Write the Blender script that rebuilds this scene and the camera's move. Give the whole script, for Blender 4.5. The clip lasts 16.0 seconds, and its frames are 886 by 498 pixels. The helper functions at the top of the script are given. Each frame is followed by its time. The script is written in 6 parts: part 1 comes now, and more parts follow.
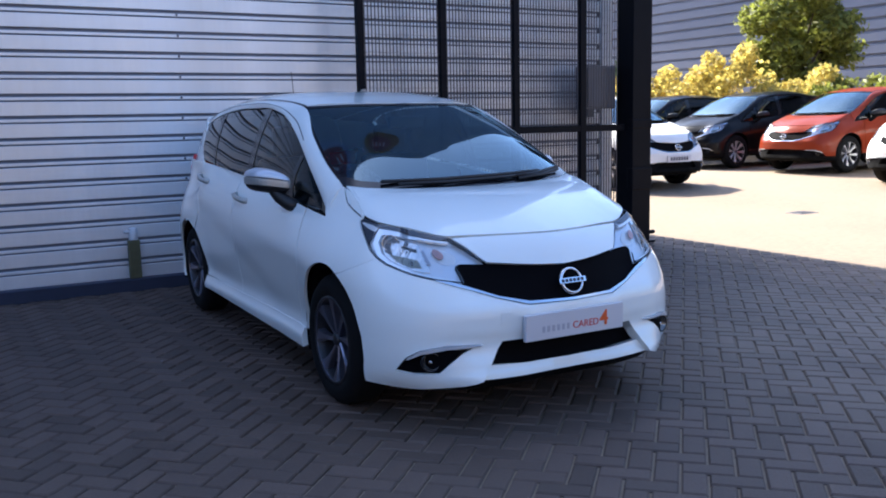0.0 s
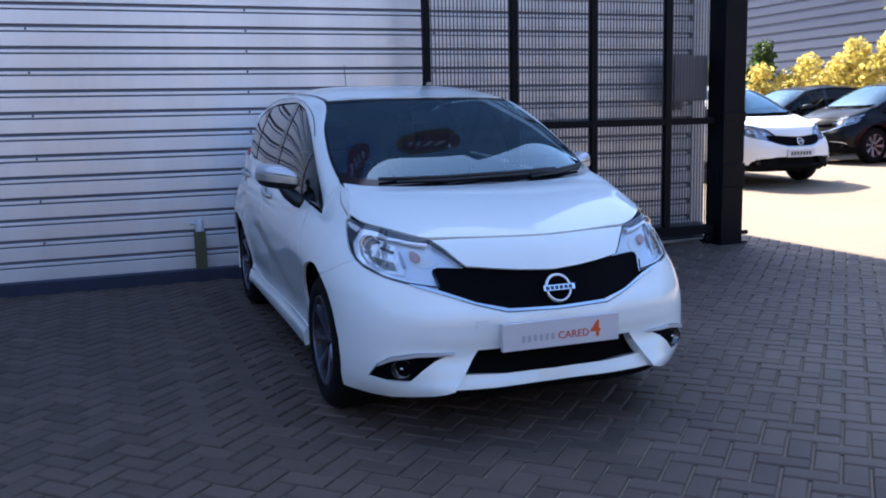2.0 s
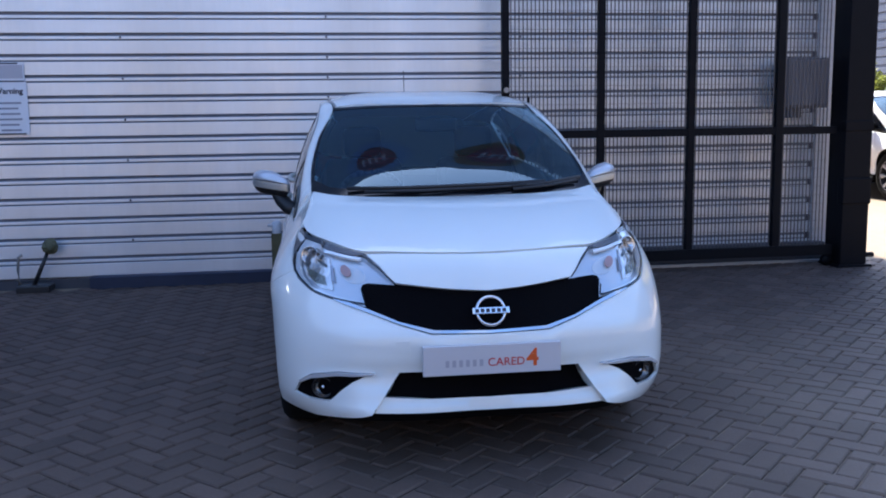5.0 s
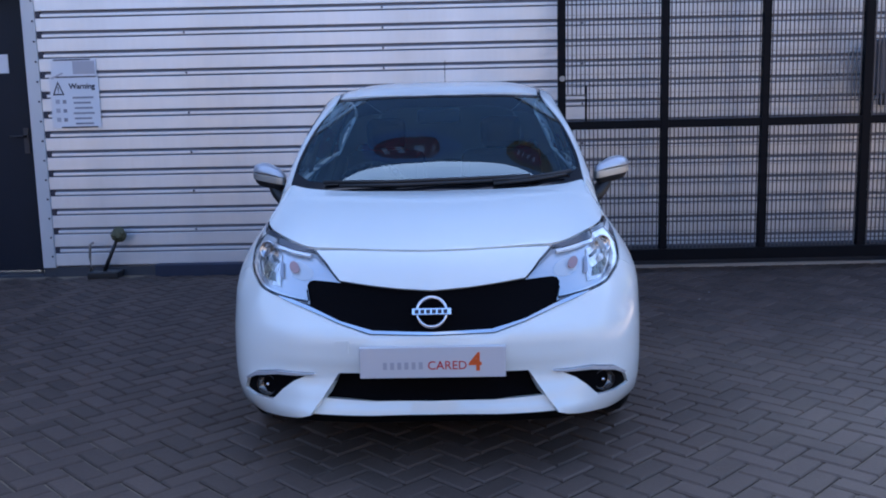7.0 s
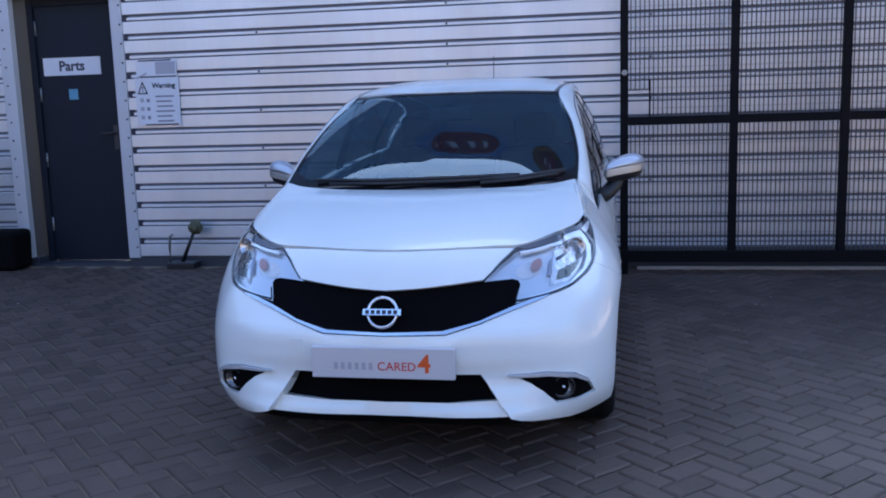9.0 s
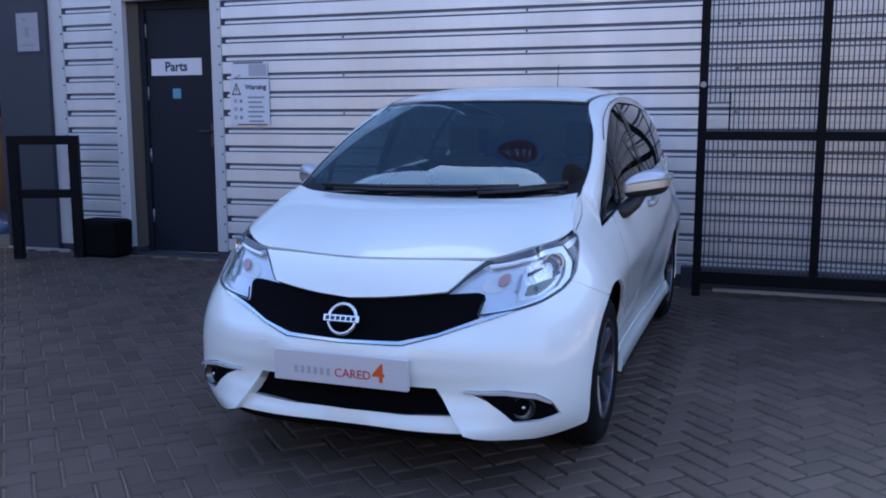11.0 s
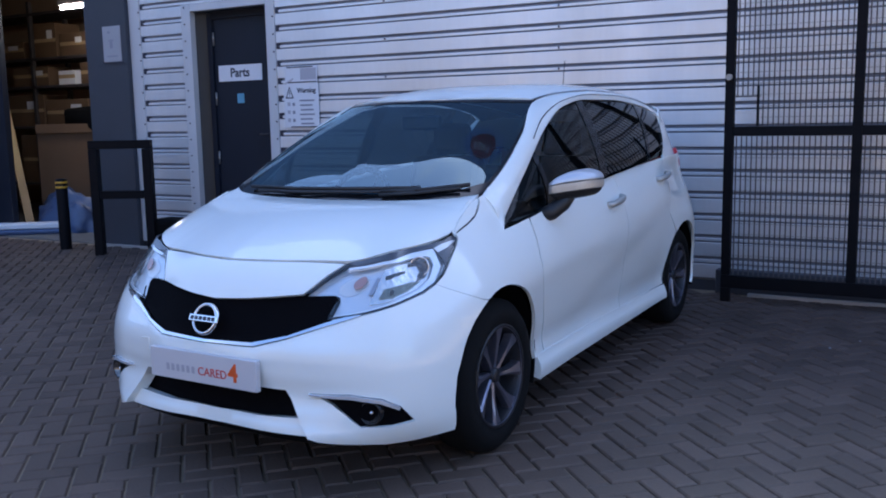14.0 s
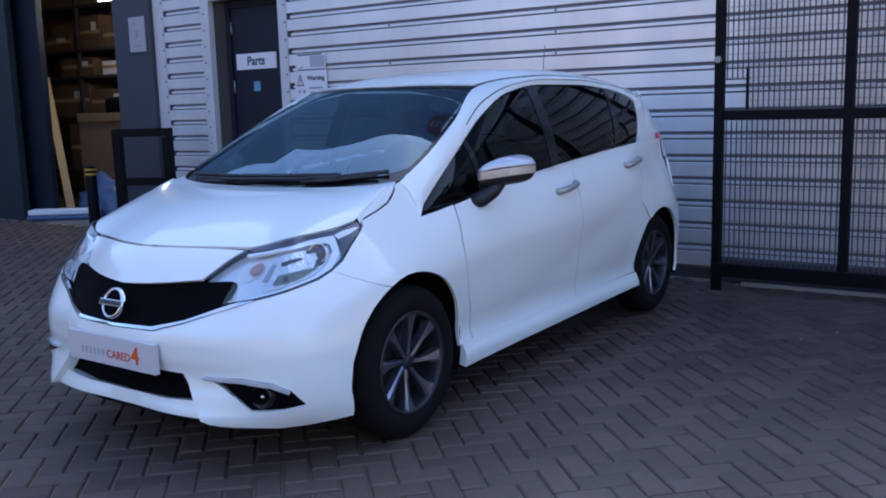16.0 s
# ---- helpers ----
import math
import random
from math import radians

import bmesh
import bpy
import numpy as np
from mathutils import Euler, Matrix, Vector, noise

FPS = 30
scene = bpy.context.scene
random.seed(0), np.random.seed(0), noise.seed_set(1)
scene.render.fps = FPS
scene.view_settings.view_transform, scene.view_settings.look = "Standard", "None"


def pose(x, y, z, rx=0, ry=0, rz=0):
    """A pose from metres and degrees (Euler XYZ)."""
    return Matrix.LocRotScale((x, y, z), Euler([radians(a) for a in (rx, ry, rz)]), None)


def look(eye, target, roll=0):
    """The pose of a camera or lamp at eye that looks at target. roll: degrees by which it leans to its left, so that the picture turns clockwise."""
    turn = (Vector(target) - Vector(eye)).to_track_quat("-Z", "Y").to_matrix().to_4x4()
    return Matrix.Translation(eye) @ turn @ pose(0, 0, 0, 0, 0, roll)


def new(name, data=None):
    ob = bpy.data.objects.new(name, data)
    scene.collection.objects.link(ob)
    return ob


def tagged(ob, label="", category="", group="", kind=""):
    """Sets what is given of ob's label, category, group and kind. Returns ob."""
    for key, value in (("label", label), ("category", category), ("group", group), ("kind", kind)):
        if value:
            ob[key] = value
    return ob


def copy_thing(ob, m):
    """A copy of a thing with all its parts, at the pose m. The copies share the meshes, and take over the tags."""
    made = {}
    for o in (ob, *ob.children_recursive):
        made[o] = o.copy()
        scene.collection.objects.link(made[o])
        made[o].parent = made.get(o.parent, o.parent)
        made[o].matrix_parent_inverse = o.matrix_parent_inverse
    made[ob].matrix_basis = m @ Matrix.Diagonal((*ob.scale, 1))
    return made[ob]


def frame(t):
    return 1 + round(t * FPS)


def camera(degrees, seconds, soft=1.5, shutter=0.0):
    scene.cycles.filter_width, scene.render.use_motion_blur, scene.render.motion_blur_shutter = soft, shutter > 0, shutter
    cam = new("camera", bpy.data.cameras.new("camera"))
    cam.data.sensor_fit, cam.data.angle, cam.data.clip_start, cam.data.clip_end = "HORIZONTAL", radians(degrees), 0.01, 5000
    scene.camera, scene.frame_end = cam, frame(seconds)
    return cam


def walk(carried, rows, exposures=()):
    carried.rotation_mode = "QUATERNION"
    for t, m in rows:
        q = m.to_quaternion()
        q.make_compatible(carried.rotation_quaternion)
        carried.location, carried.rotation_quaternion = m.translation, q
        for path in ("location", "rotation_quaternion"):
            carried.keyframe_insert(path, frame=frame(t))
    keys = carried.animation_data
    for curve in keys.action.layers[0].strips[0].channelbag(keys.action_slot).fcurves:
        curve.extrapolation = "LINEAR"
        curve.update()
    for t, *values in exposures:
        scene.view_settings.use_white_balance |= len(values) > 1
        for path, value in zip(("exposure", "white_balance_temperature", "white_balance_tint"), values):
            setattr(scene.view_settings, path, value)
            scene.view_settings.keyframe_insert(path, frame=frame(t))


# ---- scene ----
cam = camera(52.3, 16.0, 1.9)
EXPOSURE, KELVIN, TINT = 1.99, 5885, 13.0
PATH = [
    (0, (0.009, 0.022, 1.314), (0.996, 1.738, 1.029), -1.2),
    (0.5, (0.17, -0.014, 1.316), (1.099, 1.732, 1.02), -1.7),
    (1, (0.388, -0.097, 1.33), (1.224, 1.697, 1.039), -0.9),
    (1.5, (0.52, -0.127, 1.318), (1.302, 1.691, 1.026), -1.1),
    (2, (0.699, -0.109, 1.319), (1.399, 1.74, 1.022), -1.3),
    (2.5, (0.832, -0.116, 1.322), (1.521, 1.738, 1.025), -1.1),
    (3, (1.021, -0.146, 1.314), (1.626, 1.738, 1.029), -1.5),
    (3.5, (1.227, -0.204, 1.338), (1.738, 1.708, 1.049), -1.2),
    (4, (1.362, -0.205, 1.325), (1.828, 1.718, 1.033), -1.5),
    (4.2, (1.436, -0.186, 1.314), (1.867, 1.746, 1.03), -1.6),
    (6.3, (2.222, -0.167, 1.328), (2.313, 1.809, 1.033), -0.8),
    (6.5, (2.292, -0.152, 1.323), (2.359, 1.824, 1.022), -1.3),
    (7, (2.481, -0.084, 1.316), (2.452, 1.894, 1.018), -1.3),
    (7.5, (2.603, -0.066, 1.333), (2.527, 1.91, 1.031), -1.9),
    (8, (2.819, -0.058, 1.322), (2.677, 1.913, 1.013), -1.6),
    (8.5, (2.996, -0.035, 1.333), (2.743, 1.925, 1.027), -1.3),
    (9, (3.147, 0.017, 1.319), (2.806, 1.964, 1.015), -1.7),
    (9.5, (3.312, 0.095, 1.33), (2.886, 2.026, 1.028), -1.2),
    (10, (3.474, 0.143, 1.325), (2.959, 2.053, 1.026), -1.5),
    (10.2, (3.531, 0.154, 1.319), (2.985, 2.056, 1.028), -0.9),
    (12.3, (4.228, 0.438, 1.308), (3.414, 2.24, 1.01), -1.7),
    (12.5, (4.315, 0.466, 1.306), (3.477, 2.256, 1.001), -1.8),
    (13, (4.462, 0.518, 1.309), (3.575, 2.285, 1.003), -1.6),
    (13.5, (4.6, 0.626, 1.303), (3.679, 2.375, 1.002), -1.5),
    (14, (4.725, 0.713, 1.315), (3.743, 2.432, 1.03), -1.1),
    (14.5, (4.882, 0.791, 1.304), (3.851, 2.481, 1.021), -1.5),
    (15, (5.044, 0.85, 1.308), (3.961, 2.505, 1.012), -1.8),
    (15.5, (5.122, 0.943, 1.293), (4.012, 2.579, 0.989), -2.2),
    (16, (5.271, 1.053, 1.304), (4.148, 2.679, 0.992), -1.6),
]
walk(cam, [(t, look(eye, target, roll)) for t, eye, target, roll in PATH], [(0, EXPOSURE - 0.16, KELVIN - 130, TINT - 2), (4.2, EXPOSURE - 0.12, KELVIN - 130, TINT - 2), (6.3, EXPOSURE, KELVIN - 85, TINT), (10.2, EXPOSURE - 0.02, KELVIN - 80, TINT), (12.3, EXPOSURE, KELVIN, TINT), (16, EXPOSURE, KELVIN, TINT)])

# ---- world, sun, sky ----
SUN_UP, SUN_ROUND = 40.0, -2.6
world = bpy.data.worlds.new("sky")
scene.world = world
world.use_nodes = True
wn = world.node_tree.nodes
sky = wn.new("ShaderNodeTexSky")
sky.sky_type, sky.sun_disc = "NISHITA", False
sky.sun_elevation, sky.sun_rotation = radians(SUN_UP), radians(SUN_ROUND)
sky.air_density, sky.dust_density, sky.ozone_density = 1.0, 3.2, 5.0
# scattered fair-weather cloud over the whole sky
wl = world.node_tree.links
where, cloud, edge, grey, bright, mixed = wn.new("ShaderNodeTexCoord"), wn.new("ShaderNodeTexNoise"), wn.new("ShaderNodeMapRange"), wn.new("ShaderNodeRGBToBW"), wn.new("ShaderNodeMath"), wn.new("ShaderNodeMix")
cloud.inputs["Scale"].default_value, cloud.inputs["Detail"].default_value, cloud.inputs["Roughness"].default_value = 2.6, 7, 0.6
edge.inputs["From Min"].default_value, edge.inputs["From Max"].default_value, edge.inputs["To Max"].default_value = 0.53, 0.66, 0.4
bright.operation = "MULTIPLY"
bright.inputs[1].default_value = 1.7
mixed.data_type = "RGBA"
wl.new(where.outputs["Generated"], cloud.inputs["Vector"])
wl.new(cloud.outputs["Fac"], edge.inputs["Value"])
wl.new(sky.outputs[0], grey.inputs[0])
wl.new(grey.outputs[0], bright.inputs[0])
wl.new(edge.outputs[0], mixed.inputs["Factor"])
wl.new(sky.outputs[0], mixed.inputs["A"])
wl.new(bright.outputs[0], mixed.inputs["B"])
wl.new(mixed.outputs["Result"], wn["Background"].inputs[0])
wn["Background"].inputs[1].default_value = 0.125
sun_data = bpy.data.lights.new("sun", "SUN")
sun_data.energy, sun_data.angle, sun_data.color = 5.0, radians(0.53), (1.0, 0.88, 0.69)
sun = new("sun", sun_data)
sun_way = Vector((math.sin(radians(SUN_ROUND)) * math.cos(radians(SUN_UP)), math.cos(radians(SUN_ROUND)) * math.cos(radians(SUN_UP)), math.sin(radians(SUN_UP))))
sun.matrix_world = look(sun_way * 60, (0, 0, 0))


# ---- materials ----
def material(name, colour, rough=0.6, metal=0.0, vary=0.0, scale=6.0, fine=0.0, fine_scale=60.0, bump=0.0, bump_scale=80.0, coat=0.0, random_amount=0.0, stretch=(1, 1, 1), rough_vary=0.0, island=False, spec=0.5):
    """A surface with stains at one scale, grain at another and a fine relief."""
    m = bpy.data.materials.new(name)
    m.use_nodes = True
    n, l = m.node_tree.nodes, m.node_tree.links
    b = n["Principled BSDF"]
    b.inputs["Base Color"].default_value = (*colour, 1)
    b.inputs["Roughness"].default_value = rough
    b.inputs["Metallic"].default_value = metal
    b.inputs["Specular IOR Level"].default_value = spec
    b.inputs["Coat Weight"].default_value = coat
    b.inputs["Coat Roughness"].default_value = 0.07
    if not (vary or fine or bump or random_amount or rough_vary):
        return m
    tc = n.new("ShaderNodeTexCoord")
    mp = n.new("ShaderNodeMapping")
    mp.inputs["Scale"].default_value = stretch
    l.new(tc.outputs["Object"], mp.inputs[0])

    def cloud(s, detail):
        t = n.new("ShaderNodeTexNoise")
        t.inputs["Scale"].default_value, t.inputs["Detail"].default_value = s, detail
        l.new(mp.outputs[0], t.inputs["Vector"])
        return t.outputs["Fac"]

    def maths(op, a, c, d=None):
        t = n.new("ShaderNodeMath")
        t.operation = op
        for i, v in enumerate((a, c) if d is None else (a, c, d)):
            if isinstance(v, (int, float)):
                t.inputs[i].default_value = v
            else:
                l.new(v, t.inputs[i])
        return t.outputs[0]
    value = None
    for amount, source in ((vary, lambda: cloud(scale, 4)), (fine, lambda: cloud(fine_scale, 3))):
        if amount:
            v = maths("MULTIPLY_ADD", source(), 2 * amount, 1 - amount)
            value = v if value is None else maths("MULTIPLY", value, v)
    if random_amount:
        info = n.new("ShaderNodeObjectInfo")
        v = maths("MULTIPLY_ADD", n.new("ShaderNodeNewGeometry").outputs["Random Per Island"] if island else info.outputs["Random"], 2 * random_amount, 1 - random_amount)
        value = v if value is None else maths("MULTIPLY", value, v)
    if value is not None:
        mix = n.new("ShaderNodeVectorMath")
        mix.operation = "SCALE"
        mix.inputs[0].default_value = colour
        l.new(value, mix.inputs["Scale"])
        l.new(mix.outputs[0], b.inputs["Base Color"])
    if rough_vary:
        l.new(maths("MULTIPLY_ADD", cloud(scale * 1.7, 4), 2 * rough_vary, rough - rough_vary), b.inputs["Roughness"])
    if bump:
        bp = n.new("ShaderNodeBump")
        bp.inputs["Strength"].default_value, bp.inputs["Distance"].default_value = 1.0, bump
        l.new(cloud(bump_scale, 4), bp.inputs["Height"])
        l.new(bp.outputs[0], b.inputs["Normal"])
    return m


def glass_material(name, tint, rough=0.0, mirror=0.06, sheen=(1, 1, 1)):
    """A pane: clear or tinted, with the mirror of the sky that its angle gives."""
    m = bpy.data.materials.new(name)
    m.use_nodes = True
    n, l = m.node_tree.nodes, m.node_tree.links
    n.remove(n["Principled BSDF"])
    clear, gloss, mix, fres = n.new("ShaderNodeBsdfTransparent"), n.new("ShaderNodeBsdfGlossy"), n.new("ShaderNodeMixShader"), n.new("ShaderNodeLayerWeight")
    clear.inputs[0].default_value = (*tint, 1)
    gloss.inputs["Roughness"].default_value = rough
    gloss.inputs["Color"].default_value = (*sheen, 1)
    fres.inputs["Blend"].default_value = 0.5
    power, ramp = n.new("ShaderNodeMath"), n.new("ShaderNodeMath")
    power.operation, ramp.operation = "POWER", "MULTIPLY_ADD"
    power.inputs[1].default_value = 5.0
    ramp.inputs[1].default_value, ramp.inputs[2].default_value = 1 - mirror, mirror
    l.new(fres.outputs["Facing"], power.inputs[0])
    l.new(power.outputs[0], ramp.inputs[0])
    l.new(ramp.outputs[0], mix.inputs[0])
    l.new(clear.outputs[0], mix.inputs[1])
    l.new(gloss.outputs[0], mix.inputs[2])
    l.new(mix.outputs[0], n["Material Output"].inputs[0])
    return m


def paint_material(name, coat=1.0, spec=0.5):
    """Car paint under a clear coat; each panel carries its colour."""
    m = material(name, (0.8, 0.8, 0.8), 0.32, 0.0, coat=coat, spec=spec)
    n, l = m.node_tree.nodes, m.node_tree.links
    info = n.new("ShaderNodeObjectInfo")
    l.new(info.outputs["Color"], n["Principled BSDF"].inputs["Base Color"])
    return m


M = dict(
    paint=paint_material("car_paint"),
    paint_dull=paint_material("dusty_car_paint", 0.2, 0.1),
    black=material("black_plastic", (0.012, 0.012, 0.014), 0.45, vary=0.2, scale=9, bump=0.0003, bump_scale=300),
    gloss_black=material("gloss_black", (0.008, 0.008, 0.01), 0.12),
    under=material("underbody", (0.004, 0.004, 0.0045), 0.9, vary=0.3, spec=0.1),
    grille=material("grille_black", (0.0022, 0.0020, 0.003), 0.75, bump=0.002, bump_scale=160, spec=0.06),
    chrome=material("chrome", (0.82, 0.83, 0.86), 0.09, 1.0),
    bowl=material("lamp_reflector", (0.75, 0.76, 0.8), 0.16, 1.0),
    satin=material("satin_silver", (0.60, 0.61, 0.65), 0.34, 0.6, vary=0.06),
    alloy=material("machined_alloy", (0.23, 0.23, 0.29), 0.28, 0.85, vary=0.1, scale=20),
    alloy_pale=material("pale_alloy", (0.62, 0.62, 0.64), 0.3, 0.6, vary=0.08, scale=20),
    alloy_dark=material("dark_alloy", (0.03, 0.03, 0.035), 0.4, 0.4, vary=0.2),
    rubber=material("tyre_rubber", (0.006, 0.006, 0.0065), 0.85, vary=0.25, scale=14, bump=0.0006, bump_scale=220, spec=0.18),
    screen=glass_material("windscreen_glass", (0.32, 0.50, 0.60), mirror=0.17, sheen=(0.66, 0.88, 1.0)),
    privacy=glass_material("tinted_glass", (0.06, 0.074, 0.08), mirror=0.025),
    door_glass=glass_material("door_glass", (0.17, 0.20, 0.21), mirror=0.028),
    lens=glass_material("lamp_lens", (0.95, 0.96, 0.97)),
    lamp_silver=material("lamp_silver", (0.72, 0.75, 0.79), 0.24, 0.55),
    indicator=material("indicator_reflector", (0.46, 0.27, 0.25), 0.25, 0.2),
    brow=material("lamp_brow", (0.022, 0.024, 0.036), 0.35, coat=0.3),
    satin_low=material("satin_silver_low", (0.50, 0.49, 0.46), 0.4, 0.6, vary=0.05),
    fog_glass=material("fog_glass", (0.22, 0.21, 0.20), 0.15, 0.8),
    ink_pale=material("ink_pale", (0.42, 0.41, 0.46), 0.4),
    facets=material("faceted_reflector", (0.80, 0.77, 0.74), 0.08, 1.0, bump=0.011, bump_scale=30, stretch=(1, 1, 0.45)),
    blade=material("bright_blade", (0.86, 0.88, 0.92), 0.2, 0.6),
    lamp_rim=material("lamp_rim", (0.90, 0.92, 0.93), 0.16, 0.5),
    lamp_brown=material("lamp_brown", (0.10, 0.085, 0.08), 0.14, 0.8, vary=0.5, scale=40, bump=0.008, bump_scale=45),
    lamp_green=material("lamp_green", (0.17, 0.18, 0.15), 0.14, 0.8, vary=0.5, scale=30, bump=0.008, bump_scale=45),
    lamp_slit=material("lamp_slit", (0.03, 0.035, 0.04), 0.3, vary=0.2, scale=30),
    lamp_pale=material("lamp_pale", (0.72, 0.74, 0.75), 0.2, 0.3),
    lamp_grey=material("lamp_grey", (0.34, 0.36, 0.42), 0.25, 0.4),
    red_lens=material("red_lens", (0.45, 0.01, 0.012), 0.12, coat=0.6),
    plate=material("plate_white", (0.62, 0.60, 0.62), 0.35, vary=0.03),
    ink_red=material("ink_red", (0.55, 0.03, 0.03), 0.4),
    ink_orange=material("ink_orange", (0.72, 0.11, 0.02), 0.4),
    ink_grey=material("ink_grey", (0.25, 0.25, 0.3), 0.4),
    ink_dark=material("ink_dark", (0.03, 0.03, 0.05), 0.5),
    ink_blue=material("ink_blue", (0.12, 0.32, 0.45), 0.5),
    cloth=material("seat_cloth", (0.03, 0.03, 0.033), 0.9, vary=0.3, bump=0.001, bump_scale=300),
    lining=material("cabin_lining", (0.07, 0.075, 0.085), 0.9, vary=0.1),
    dash=material("dashboard", (0.18, 0.19, 0.21), 0.6, vary=0.1, bump=0.0005, bump_scale=400),
    # upright streaks of tone stand in for patches of reflected light
    clad=material("silver_cladding", (0.72, 0.73, 0.76), 0.33, 0.5, vary=0.27, scale=1.6, fine=0.04, fine_scale=30, stretch=(1.0, 1.0, 0.06), rough_vary=0.1),
    # backing colour that puts the shade into the cladding grooves
    membrane=material("groove_shade_tone", (0.20, 0.205, 0.245), 0.8, vary=0.2, scale=5, spec=0.2),
    trim=material("white_flashing", (0.54, 0.545, 0.57), 0.45, 0.2, vary=0.08, scale=3),
    slate_dark=material("dark_leaf_steel", (0.014, 0.024, 0.032), 0.5, vary=0.25, scale=2.0),
    shed_clad=material("shed_cladding", (0.135, 0.150, 0.20), 0.6, 0.0, vary=0.08, scale=0.3),
    sign_dull=material("sign_mustard", (0.09, 0.05, 0.012), 0.5),
    sign_red=material("sign_dull_red", (0.085, 0.010, 0.020), 0.5),
    slate=material("slate_steel", (0.038, 0.043, 0.057), 0.55, 0.0, vary=0.15, scale=2.5),
    door=material("dark_door_paint", (0.009, 0.0125, 0.023), 0.5, vary=0.15, scale=4, spec=0.25),
    fascia=material("dark_fascia", (0.13, 0.18, 0.26), 0.45, 0.1, vary=0.1, scale=1),
    gate=material("gate_black", (0.0045, 0.0045, 0.0065), 0.55, 0.0, vary=0.25, scale=8, bump=0.0004, bump_scale=120, spec=0.1),
    steel=material("worn_steel", (0.32, 0.31, 0.30), 0.5, 0.7, vary=0.3, scale=12),
    box_grey=material("grey_box", (0.10, 0.10, 0.115), 0.5, vary=0.1),
    sign_white=material("sign_white", (0.70, 0.70, 0.74), 0.45, vary=0.04),
    gate_wire=material("mesh_wire", (0.095, 0.086, 0.09), 0.5, 0.2, vary=0.4, scale=3),
    steel_pale=material("worn_bright_steel", (0.45, 0.44, 0.44), 0.45, 0.6, vary=0.25, scale=5, stretch=(0.3, 1, 1)),
    sign_blue=material("sign_blue", (0.09, 0.14, 0.28), 0.4),
    paper=material("printed_paper", (0.34, 0.34, 0.37), 0.6, vary=0.06),
    blue_beam=material("blue_painted_kerb", (0.016, 0.021, 0.045), 0.7, vary=0.35, scale=6),
    brass=material("old_brass_paint", (0.10, 0.095, 0.05), 0.6, 0.3, vary=0.3, scale=20),
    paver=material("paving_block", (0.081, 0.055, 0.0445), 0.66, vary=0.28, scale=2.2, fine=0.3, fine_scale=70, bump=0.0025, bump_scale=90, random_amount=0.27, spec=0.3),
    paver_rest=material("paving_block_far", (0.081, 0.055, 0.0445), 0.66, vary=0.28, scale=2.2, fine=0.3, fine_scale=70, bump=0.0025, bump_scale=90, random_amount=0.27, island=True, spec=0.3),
    joint=material("joint_sand", (0.018, 0.016, 0.015), 0.95, vary=0.3, scale=5, bump=0.003, bump_scale=150),
    # paler than the blocks: the sun's brightness is put into this colour
    yard=material("yard_sun_pale", (0.245, 0.182, 0.124), 0.9, vary=0.2, scale=0.4, fine=0.25, fine_scale=14, bump=0.004, bump_scale=60),
    card=material("cardboard", (0.12, 0.07, 0.038), 0.85, vary=0.12, scale=5),
    board=material("plywood", (0.38, 0.26, 0.14), 0.7, vary=0.2, scale=4, stretch=(1, 1, 0.2)),
    rack=material("rack_steel", (0.06, 0.055, 0.06), 0.5, 0.4, vary=0.2),
    plaster=material("store_wall", (0.36, 0.26, 0.18), 0.9, vary=0.15, scale=2),
    concrete=material("store_floor", (0.13, 0.125, 0.12), 0.85, vary=0.25, scale=1.5),
    blue_sheet=material("blue_plastic", (0.05, 0.085, 0.18), 0.4, vary=0.2, scale=6, bump=0.01, bump_scale=12),
    foam=material("white_foam", (0.62, 0.66, 0.72), 0.6, vary=0.05),
    yellow=material("yellow_band", (0.55, 0.30, 0.02), 0.5),
    bark=material("bark", (0.10, 0.075, 0.05), 0.9, vary=0.3, scale=8, bump=0.01, bump_scale=30),
    yard_wall=material("yard_wall", (0.16, 0.165, 0.18), 0.8, vary=0.15, scale=1.2),
    brick_wall=material("brown_brick_wall", (0.095, 0.085, 0.082), 0.85, vary=0.2, scale=0.8, fine=0.2, fine_scale=9),
    far_clad=material("far_cladding", (0.22, 0.22, 0.25), 0.5, 0.1, vary=0.06, scale=0.3),
)


